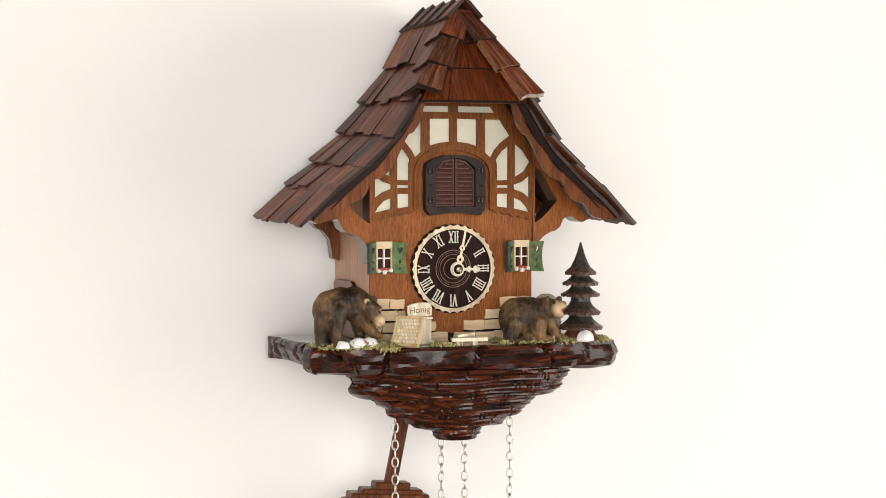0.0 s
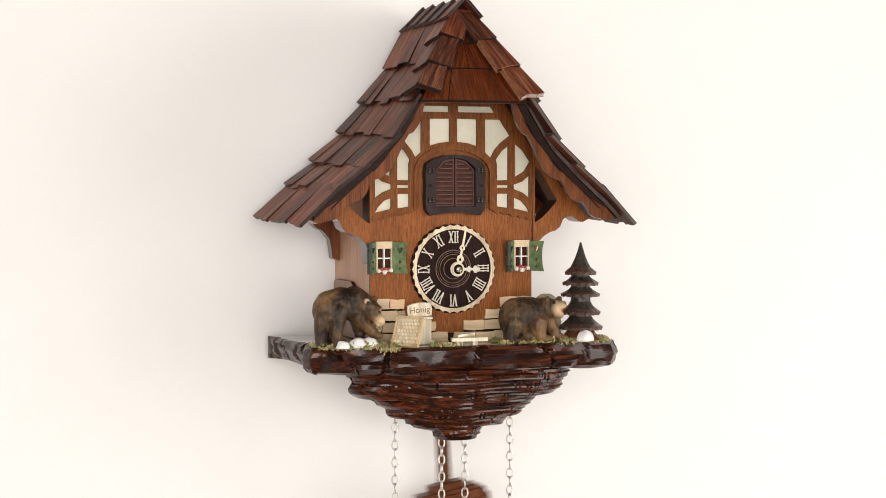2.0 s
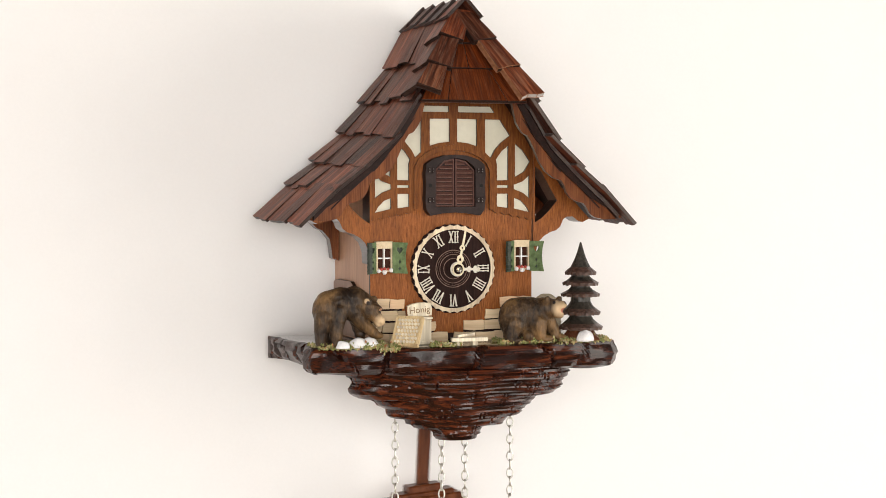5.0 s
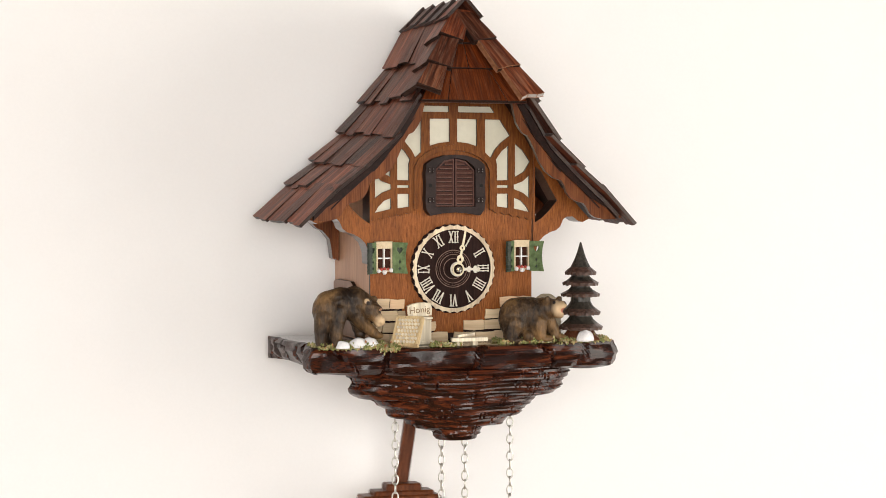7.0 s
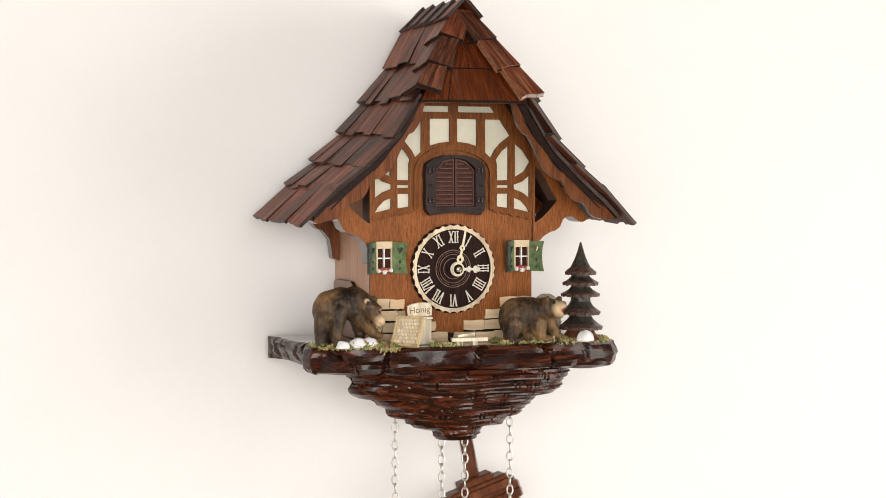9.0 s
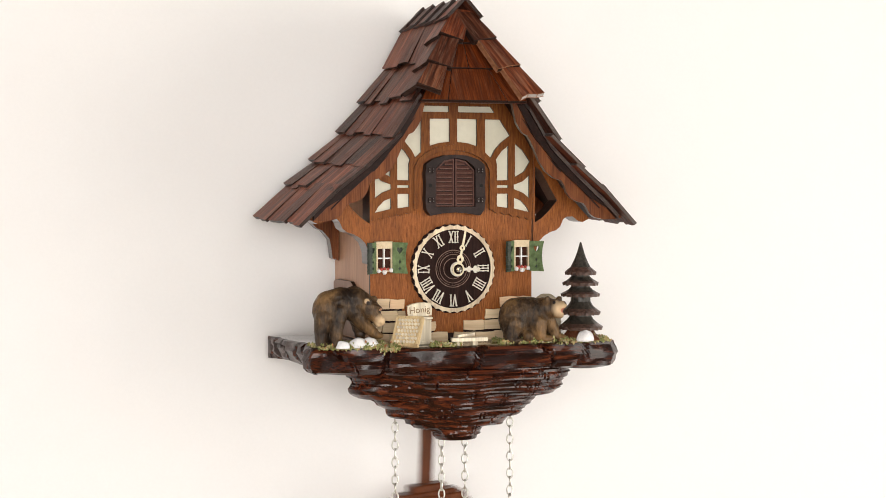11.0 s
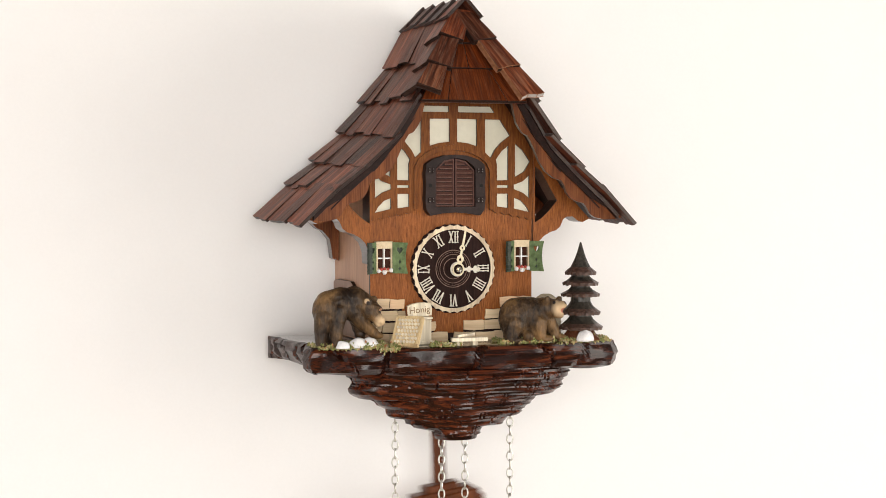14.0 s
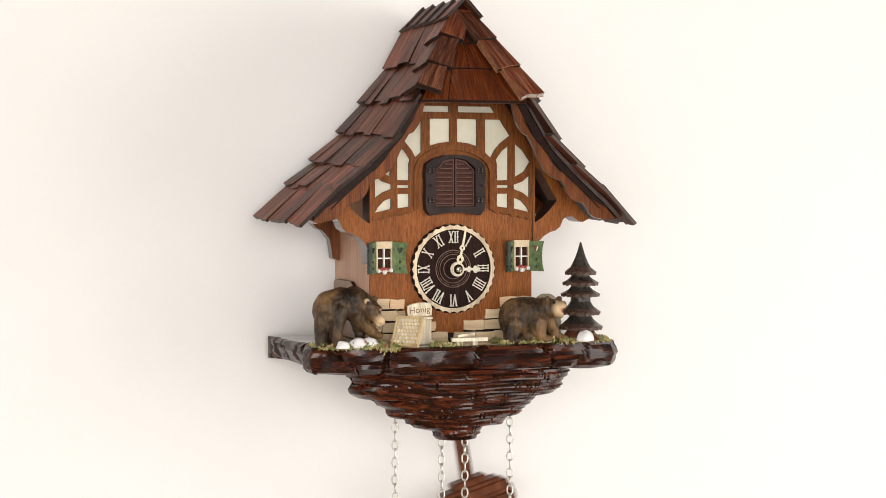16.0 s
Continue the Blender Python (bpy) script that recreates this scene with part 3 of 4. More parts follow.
def cuckoo_door():
    b = bmesh.new()
    half = [(0, 91.0), (9.5, 90.4), (17.5, 88.0), (22.0, 85.5), (24.6, 83.4), (25.6, 76), (24.9, 66), (25.6, 56), (24.6, 47), (21.0, 42.6), (10, 44.4), (0, 45.0)]
    hole_h = [(0, 88.6), (9.0, 86.8), (15.5, 82.0), (17.0, 79.0), (17.0, 49.6), (0, 49.6)]
    prism(b, half + [(-x, z) for x, z in reversed(half[1:-1])], -9.0, -1.2, [hole_h + [(-x, z) for x, z in reversed(hole_h[1:-1])]])
    frame_ob = part("door_frame", b, M_DOOR, clock, "dark brown arched door frame")
    b = bmesh.new()
    prism(b, [(-17, 49.8), (17, 49.8), (17, 79), (9, 86.6), (0, 88.4), (-9, 86.6), (-17, 79)], -4.0, -1.6)
    part("backing", b, M_DOOR, frame_ob)
    for side in (-1, 1):
        b = bmesh.new()
        o = [(0.6, 49.9), (16.7, 49.9), (16.7, 78.8), (8.9, 86.2), (0.6, 88.0)]
        h = [(1.7, 51.0), (15.6, 51.0), (15.6, 78.4), (8.6, 85.0), (1.7, 86.6)]
        if side < 0:
            o, h = mirror(o), mirror(h)
        prism(b, o, -6.6, -4.0, [h])
        leaf = part("door_leaf", b, M_LOUVRE, frame_ob, "brown louvred door leaf")
        bb = bmesh.new()
        prism(bb, h, -4.7, -4.05)
        part("louvre_backing", bb, M_DOOR, leaf)
        for k in range(10):
            z = 53.0 + k * 3.45
            w = 15.4 if z < 78 else 15.4 - (z - 78) * 1.15
            bb = bmesh.new()
            vs = []
            for x in (1.8, w):
                for y, zz in ((-4.6, z + 1.75), (-6.7, z - 0.35), (-7.3, z - 0.75), (-7.0, z - 1.3), (-4.3, z - 1.3)):
                    vs.append(bb.verts.new(Vector((side * x, y, zz)) * MM))
            for j in range(5):
                f = bb.faces.new((vs[j], vs[(j + 1) % 5], vs[5 + (j + 1) % 5], vs[5 + j]))
                # the lip face carries the painted highlight
                f.material_index = 1 if j == 1 else 0
            bb.faces.new(vs[:5])
            bb.faces.new(vs[5:])
            part("slat", bb, [M_LOUVRE, M_LIP], leaf)
        # black disc on the frame, stands for a dark screw hole
        bb = bmesh.new()
        prism(bb, circle(1.5, 16), -9.3, -8.6)
        part("screw", bb, M_PUPIL, frame_ob, "small black disc for the shade in a screw hole", pose(side * 21.6 * MM, 0, 66.5 * MM))
        for z in (55.0, 78.5):
            bb = bmesh.new()
            for dx in (0, 3.2):
                block(bb, side * 19.2 + side * dx - 1.0, side * 19.2 + side * dx + 1.0, -10.2, -8.8, z - 2.2, z + 2.2, 0.4)
            part("hinge", bb, M_DOOR, frame_ob, "small black hinge")
            for dx in (0, 3.2):
                for dz in (-1.0, 1.1):
                    bb = bmesh.new()
                    bmesh.ops.create_uvsphere(bb, u_segments=6, v_segments=4, radius=0.5 * MM)
                    part("rivet", bb, M_STEEL, frame_ob, "", pose((side * (19.2 + dx)) * MM, -10.2 * MM, (z + dz) * MM))


cuckoo_door()


def brackets():
    shape = [(69, 4), (71, 5), (71.5, 14), (74, 21), (78.5, 25.5), (84, 28.5), (89, 30), (93, 33), (95, 38), (98, 41), (104, 41.2), (109, 37.5), (113, 36.5), (119, 39.5), (106, 53), (94, 65), (80, 83), (69, 98)]
    hole = [(70.5, 82.0), (76, 78.0), (83, 66.0), (90, 54.4), (84, 47.0), (77, 40.5), (70.5, 36.5)]
    rear = [(69, 4), (74.5, 6.0), (75.5, 14), (77, 22), (83, 29), (88, 31), (92, 35), (98, 40), (106, 42), (114, 42), (124, 44), (133, 47), (118, 60), (106, 67), (94, 78), (80, 92), (69, 98)]
    for side in (-1, 1):
        for outline, hl, y0, y1 in ((shape, [hole], -4.5, 14.0), (rear, [], 84, 94)):
            o = outline if side > 0 else mirror(outline)
            h = [q if side > 0 else mirror(q) for q in hl]
            b = bmesh.new()
            prism(b, o, y0, y1, h)
            part("eave_bracket", b, (M_FACADE if y0 < 0 else M_BARGE, M_SHEEN), clock, "scalloped brown eave bracket")
        up = [(44, 134), (51, 126), (61, 109.5), (83, 85), (108, 62.5), (136, 41.5)]
        low = [(131, 40.5), (125, 39.5), (116, 39.3), (108, 41), (103.5, 44.5), (100.5, 50), (98, 52.5), (92, 54), (87, 56.5), (83.5, 61), (81.5, 67), (79, 70.5), (72, 72.5), (65, 78),
               (60, 85), (56, 94), (52, 102), (49.5, 106), (46, 107.5), (43, 111), (40, 116), (38, 124), (36, 133)]
        ring = up + low
        b = bmesh.new()
        prism(b, ring if side > 0 else mirror(ring), -38, -34)
        part("barge_board", b, (M_BARGE, M_SHEEN), clock, "brown barge board with a scalloped lower edge")
        # proud upper moulding of the barge board
        b = bmesh.new()
        ridge = up + [(126, 44.0), (101.5, 58.5), (76.5, 80), (54.5, 105), (45, 122), (39, 133)]
        prism(b, ridge if side > 0 else mirror(ridge), -40.5, -37.8)
        part("moulding", b, (M_DECK, M_EDGE), clock, "dark moulding along the barge board")
        # dark strips laid on the barge board for the shade in its carved slits
        for (xa, za), (xb, zb) in (((66, 90), (78, 77)), ((94, 65), (112, 48)), ((44, 120), (53, 107))):
            nx, nz = 0.7, 0.72
            q = [(xa, za), (xb, zb), (xb + 0.9 * nx, zb + 0.9 * nz), ((xa + xb) / 2 + 1.3 * nx, (za + zb) / 2 + 1.3 * nz)]
            b = bmesh.new()
            prism(b, q if side > 0 else mirror(q), -38.5, -37.5)
            part("carved_slit", b, M_DECK, clock, "dark strip for the shade in a carved slit")


brackets()


def side_plates():
    for side in (-1, 1):
        b = bmesh.new()
        pts = [(30, -56), (92, -56), (92, -14), (86, -11.5), (44, -11.5), (36, -16), (30, -24)]
        prism(b, pts, 0, 3)
        m = pose(side * 71.2 * MM, 0, 0, 0, 0, 90) if side > 0 else pose(-68.2 * MM, 0, 0, 0, 0, 90)
        part("side_plate", b, (M_PLATE, M_EDGE), clock, "plain wooden cover over the side opening", m)


side_plates()

# ---- dial details ----
M_NUM = painted("cream_numeral", (0.66, 0.60, 0.50), (0.76, 0.71, 0.62), 250, 0.5)
M_GROOVE = painted("dial_groove", (0.16, 0.10, 0.075), (0.26, 0.17, 0.13), 200, 0.5)
M_BRASS = painted("brass_nut", (0.45, 0.33, 0.16), (0.62, 0.48, 0.26), 300, 0.25, metal=1.0)
M_NUT = painted("polished_nut", (0.72, 0.68, 0.60), (0.86, 0.83, 0.78), 300, 0.16, metal=1.0)


def bar(b, x0, z0, x1, z1, w, y0=-4.5, y1=-3.3):
    d = Vector((x1 - x0, z1 - z0)).normalized()
    n = Vector((-d.y, d.x)) * (w / 2)
    prism(b, [(x0 + n.x, z0 + n.y), (x1 + n.x, z1 + n.y), (x1 - n.x, z1 - n.y), (x0 - n.x, z0 - n.y)], y0, y1)


def numeral(text):
    """A Roman numeral with slab serifs, 9.6 mm high, centred, feet to the dial's middle."""
    b = bmesh.new()
    wid = {"I": 1.75, "V": 4.2, "X": 4.4}
    total = sum(wid[c] for c in text) + 0.35 * (len(text) - 1)
    x, h = -total / 2, 4.8
    for c in text:
        w = wid[c]
        mx = x + w / 2
        if c == "I":
            bar(b, mx, -h, mx, h, 0.75)
            for z in (-h + 0.4, h - 0.4, 0):
                bar(b, mx - (0.85 if z else 0.65), z, mx + (0.85 if z else 0.65), z, 0.7, -4.55, -3.35)
        elif c == "V":
            bar(b, mx - 1.5, h, mx, -h, 0.85)
            bar(b, mx + 1.5, h, mx, -h, 0.6, -4.55, -3.35)
            for dx in (-1.5, 1.5):
                bar(b, mx + dx - 0.75, h - 0.3, mx + dx + 0.75, h - 0.3, 0.65, -4.6, -3.4)
        else:
            bar(b, mx - 1.5, h, mx + 1.5, -h, 0.85)
            bar(b, mx + 1.5, h, mx - 1.5, -h, 0.6, -4.55, -3.35)
            for dx in (-1.5, 1.5):
                for z in (h - 0.3, -h + 0.3):
                    bar(b, mx + dx - 0.75, z, mx + dx + 0.75, z, 0.65, -4.6, -3.4)
        x += w + 0.35
    return b


for hour, text in enumerate(("XII", "I", "II", "III", "IIII", "V", "VI", "VII", "VIII", "IX", "X", "XI")):
    a = math.tau * hour / 12
    m = pose(25.4 * math.sin(a) * MM, 0, 25.4 * math.cos(a) * MM, 0, math.degrees(a), 0)
    part("numeral", numeral(text), M_NUM, DIAL, "cream Roman numeral " + text, m)
for r, w in ((15.1, 0.55), (11.7, 0.45), (8.4, 0.45), (13.4, 0.2)):
    b = bmesh.new()
    prism(b, circle(r, 64), -3.75, -3.3, [circle(r - w, 64)])
    part("turned_ring", b, M_GROOVE, DIAL, "light brown turned ring line")


def clock_hands():
    b = bmesh.new()
    prism(b, circle(1.6, 16), -19, -3.3)
    part("arbor", b, M_BRASS, DIAL, "brass arbor")
    # hour pointer, along x to the three
    b = bmesh.new()
    prism(b, circle(5.8, 32), -13.2, -12.0, [circle(4.7, 24)])
    prism(b, [(5.2, -1.2), (8.5, -1.0), (9.2, -2.2), (10.6, -2.4), (11.2, -1.0), (13.6, -0.9), (14.4, -2.7), (16.2, -2.9), (16.6, -1.4), (18.4, -1.6), (19.6, 0), (18.4, 1.6), (16.6, 1.4), (16.2, 2.9), (14.4, 2.7), (13.6, 0.9), (11.2, 1.0), (10.6, 2.4), (9.2, 2.2), (8.5, 1.0), (5.2, 1.2)], -13.1, -12.0, [circle(0.1, 3)])
    hour = part("hour_pointer", b, M_NUM, DIAL, "carved ivory hour pointer", pose(0, 0, 0, 0, 0.8, 0))
    # minute pointer
    b = bmesh.new()
    prism(b, circle(5.0, 32), -15.2, -14.2, [circle(4.0, 24)])
    prism(b, [(-1.2, 4.6), (-2.9, 7.4), (-2.6, 10.0), (-0.9, 11.6), (-0.8, 15.0), (-2.3, 16.4), (-2.0, 18.4), (-0.8, 19.6), (-0.9, 24), (-0.6, 31.2), (0.6, 31.2), (0.9, 24), (0.8, 19.6), (2.0, 18.4), (2.3, 16.4), (0.8, 15.0), (0.9, 11.6), (2.6, 10.0), (2.9, 7.4), (1.2, 4.6)], -15.1, -14.2,
          [[(0, 6.2), (1.3, 7.6), (0, 9.8), (-1.3, 7.6)], [(0, 16.2), (0.9, 17.3), (0, 18.4), (-0.9, 17.3)]])
    part("minute_pointer", b, M_HAND, DIAL, "carved ivory minute pointer", pose(0, 0, 0, 0, 11.5, 0))
    b = bmesh.new()
    prism(b, circle(2.5, 6), -17.6, -13.6)
    prism(b, circle(1.5, 16), -19.8, -17.6)
    part("nut", b, M_NUT, DIAL, "shiny pale metal nut")


clock_hands()

# ---- windows with shutters ----
M_GREEN = painted("green_paint", (0.055, 0.085, 0.032), (0.145, 0.200, 0.085), 190, 0.5)
M_GREENDARK = painted("dark_green_edge", (0.028, 0.036, 0.026), (0.06, 0.072, 0.056), 200, 0.45)
M_FRAMEC = painted("pale_window_wood", (0.60, 0.47, 0.30), (0.70, 0.57, 0.39), 150, 0.55)
M_WHITE = painted("white_paint", (0.74, 0.72, 0.69), (0.82, 0.81, 0.79), 120, 0.5)
M_RED = painted("red_paint", (0.36, 0.05, 0.04), (0.46, 0.10, 0.08), 200, 0.5)
M_PANE = painted("dark_pane", (0.040, 0.014, 0.008), (0.06, 0.022, 0.014), 100, 0.2)


def heart(cx, cz, s):
    return [(cx + s * x, cz + s * z) for x, z in ((0, -1.2), (0.7, -0.4), (1.0, 0.3), (0.75, 0.85), (0.3, 0.85), (0, 0.5), (-0.3, 0.85), (-0.75, 0.85), (-1.0, 0.3), (-0.7, -0.4))]


def window(cx):
    b = bmesh.new()
    prism(b, [(-6.7, -1.5), (6.7, -1.5), (6.7, 22.4), (-6.7, 22.4)], -6.5, -1.0, [[(-5.6, 1.2), (5.6, 1.2), (5.6, 16.8), (-5.6, 16.8)]])
    w = part("window", b, M_FRAMEC, clock, "pale wooden window with green shutters", pose(cx * MM, 0, 0))
    b = bmesh.new()
    block(b, -5.6, 5.6, -3.0, -1.2, 1.2, 16.8)
    part("pane", b, M_PANE, w, "dark window panes")
    for q in ((-0.5, 0.5, 1.2, 16.8), (-5.6, 5.6, 8.7, 9.7)):
        b = bmesh.new()
        block(b, q[0], q[1], -5.6 - (0.3 if q[0] < -1 else 0), -2.9, q[2], q[3])
        part("glazing_bar", b, M_WHITE, w, "white glazing bar")
    # right shutter: a waved board with heart and diamonds
    edge = [(6.4, -2.6), (19.3, -3.2), (17.9, 3), (17.4, 10), (18.0, 16), (19.3, 21.4), (6.4, 21.8)]
    for side in (1, -1):
        cut = [heart(12.4, 15.6, 2.5), [(12.4, 4.6), (13.5, 6.3), (12.4, 8.0), (11.3, 6.3)], [(12.4, -0.6), (13.5, 1.1), (12.4, 2.8), (11.3, 1.1)]]
        b = bmesh.new()
        prism(b, edge, -1.4, 0, cut)
        m = pose(0, -5.6 * MM, 0)
        if side < 0:
            for v in b.verts:
                v.co.x = -(v.co.x - 6.4 * MM) * 0.72
            bmesh.ops.reverse_faces(b, faces=b.faces)
            m = pose(-6.6 * MM, -4.8 * MM, 0, 0, 0, 24)
        s = part("shutter", b, (M_GREEN, M_GREENDARK), w, "green shutter with a cut-out heart", m)
        # added dark board behind the cut-outs, stands in for the shade in them
        b = bmesh.new()
        if side > 0:
            block(b, 9.0, 16.0, -0.2, 0.6, -1.2, 19.5 if cx < 0 else 10.5)
            part("shutter_back", b, M_GREENDARK, s, "added dark board for the shade in the cut-outs")
        else:
            block(b, -9.0, -5.6, -2.4, 0.4, -2.8, 21.6, 0.3)
            for k in range(7):
                block(b, -9.5, -5.9, -3.0, 0.2, -1.6 + k * 3.3, -0.4 + k * 3.3, 0.2)
            part("shutter_edge", b, M_GREENDARK, s, "dark ribbed shutter edge")
            b = bmesh.new()
            block(b, -5.9, -2.2, 0.1, 0.8, -1.2, 19.5)
            part("shutter_back", b, M_GREENDARK, s, "added dark board for the shade in the cut-outs")
    rnd = random.Random(int(cx * 10))
    for k, (x, z, r, mt, nm) in enumerate(((-3.2, 0.6, 1.5, M_RED, "red"), (-0.4, 1.0, 1.3, M_RED, "red"), (5.0, -0.2, 1.8, M_WHITE, "white"), (-0.2, -1.8, 2.0, M_WHITE, "white"), (-5.0, -0.8, 1.7, M_WHITE, "white"), (2.6, 0.8, 1.2, M_RED, "red"))):
        b = bmesh.new()
        bmesh.ops.create_icosphere(b, subdivisions=2, radius=1.0)
        for v in b.verts:
            v.co *= r * MM * (1 + 0.35 * noise.noise(v.co * 2.2 + Vector((k * 5, cx, 0))))
        part("flower", b, mt, w, nm + " painted flower", pose(x * MM, -7.4 * MM, z * MM), smooth=True)
    return w


window(-58.9)
window(58.3)

# ---- stone plinth on the facade ----
M_STONE = wood("pale_stone_wood", (0.60, 0.465, 0.29), (0.68, 0.545, 0.355), (0.73, 0.60, 0.415), "x", 0.6, vary=0.10, streak=0.5, relief=0.1)


def plinth():
    b = bmesh.new()
    prism(b, [(-68.6, -59.8), (68.6, -59.8), (68.6, -24.6), (42, -24.6), (41.5, -33.2), (29, -33.2), (28, -42.8), (9.8, -42.8), (9.2, -51.4), (-16.2, -51.4), (-16.6, -42.8), (-35.8, -42.8), (-36.2, -33.4), (-42.8, -33.2), (-42.8, -24.6), (-68.6, -24.6)], -2.0, -1.2)
    back = part("stone_plinth", b, M_DECK, clock, "pale stone-block plinth with dark joints")
    rnd = random.Random(11)
    rows = [(-59.6, -50.6, [(-68, -54, -40, -21, -4.5, 0), (0.5, 19, 36, 52, 68)]),
            (-49.8, -41.8, [(-68, -60, -44, -30, -15), (8.5, 26.5, 44, 60, 68)]),
            (-41.0, -32.4, [(-68, -47, -34.5), (27.5, 45, 60, 68)]),
            (-31.6, -23.2, [(-68, -53.6, -41.5), (40.5, 56, 68)])]
    for z0, z1, groups in rows:
        for xs in groups:
            for xa, xb in zip(xs, xs[1:]):
                if xb - xa < 5:
                    continue
                j = lambda s: rnd.uniform(-s, s)
                g = 0.3
                pts = [(xa + g + j(0.6), z0 + g + j(0.4)), ((xa + xb) / 2, z0 + g + j(0.5)), (xb - g + j(0.6), z0 + g + j(0.4)), (xb - g + j(0.8), (z0 + z1) / 2),
                       (xb - g + j(0.6), z1 - g + j(0.5)), ((xa + xb) / 2 + j(2), z1 - g + j(0.8)), (xa + g + j(0.5), z1 - g + j(0.4)), (xa + g + j(0.6), (z0 + z1) / 2)]
                bb = bmesh.new()
                prism(bb, pts, -3.4, -1.6)
                part("stone", bb, M_STONE, back)


plinth()

# ---- figures on the platform ----
TOP = -57.6


def fur(name, dark, mid, light, muzzle, centre, radius, spots):
    """Painted carved fur: dark brown with golden brushed strokes, a pale muzzle, dark eyes and nose."""
    m, n, l, b = material(name, 0.36, 0.0, 0.0)
    b.inputs["Specular IOR Level"].default_value = 0.2
    big = noise_tex(n, l, coords(n, l, (1, 1, 0.7), False), 48, 4, 0.6)
    streak = noise_tex(n, l, coords(n, l, (420, 420, 120), False), 1.0, 5, 0.7)
    add = n.new("ShaderNodeMath")
    add.operation = "MULTIPLY_ADD"
    l.new(streak.outputs[0], add.inputs[0])
    add.inputs[1].default_value = 0.34
    sub = n.new("ShaderNodeMath")
    sub.operation = "MULTIPLY"
    sub.inputs[1].default_value = 0.72
    l.new(big.outputs[0], sub.inputs[0])
    l.new(sub.outputs[0], add.inputs[2])
    r = ramp(n, [(0.42, dark), (0.52, mid), (0.73, light)])
    l.new(add.outputs[0], r.inputs[0])
    col = r.outputs[0]
    tc = n.new("ShaderNodeTexCoord")
    for c, rad, colour in ((centre, radius, muzzle), *spots):
        d = n.new("ShaderNodeVectorMath")
        d.operation = "DISTANCE"
        d.inputs[1].default_value = [v * MM for v in c]
        l.new(tc.outputs["Object"], d.inputs[0])
        mr = n.new("ShaderNodeMapRange")
        mr.inputs["From Min"].default_value, mr.inputs["From Max"].default_value = rad * 1.08 * MM, rad * (0.45 if rad > 4 else 0.75) * MM
        l.new(d.outputs["Value"], mr.inputs["Value"])
        col = mix(n, l, "MIX", mr.outputs[0], col, colour)
    l.new(col, b.inputs["Base Color"])
    bump(n, l, b, streak.outputs[0], 0.7, 0.0012)
    return m


def bear(name, label, balls, mat, where):
    """A carved figure: rounded masses fused into one skin. balls: centre, half sizes (mm), tilt in the side view."""
    b = bmesh.new()
    for (cx, cy, cz), (rx, ry, rz), tilt in balls:
        r = bmesh.ops.create_icosphere(b, subdivisions=3, radius=1.0, matrix=pose(cx * MM, cy * MM, cz * MM, 0, tilt, 0) @ Matrix.Diagonal((rx * MM, ry * MM, rz * MM, 1)))
    ob = part(name, b, mat, None, smooth=True)
    ob.matrix_world = where
    tagged(ob, label, "bear figurine", "bears on the platform")
    rm = ob.modifiers.new("fuse", "REMESH")
    rm.mode, rm.voxel_size, rm.use_smooth_shade = "VOXEL", 0.6 * MM, True
    sm = ob.modifiers.new("soften", "SMOOTH")
    sm.factor, sm.iterations = 0.5, 4
    tex = bpy.data.textures.new(name + "_carving", "CLOUDS")
    tex.noise_scale = 0.004
    dp = ob.modifiers.new("carving", "DISPLACE")
    dp.texture, dp.strength, dp.texture_coords = tex, 1.1 * MM, "LOCAL"
    return ob


DARKF, MIDF, LIGHTF = (0.013, 0.008, 0.0055), (0.066, 0.039, 0.020), (0.27, 0.152, 0.062)
PALE = (0.62, 0.45, 0.27)
EYE_COL = (0.01, 0.008, 0.007)


def limb(*stations):
    """Balls strung along a line of stations (x, y, z, radius)."""
    out = []
    for (x0, y0, z0, r0), (x1, y1, z1, r1) in zip(stations, stations[1:]):
        for i in range(5):
            f = i / 4
            r = r0 + (r1 - r0) * f
            out.append(((x0 + (x1 - x0) * f, y0 + (y1 - y0) * f, z0 + (z1 - z0) * f), (r, r, r), 0))
    return out


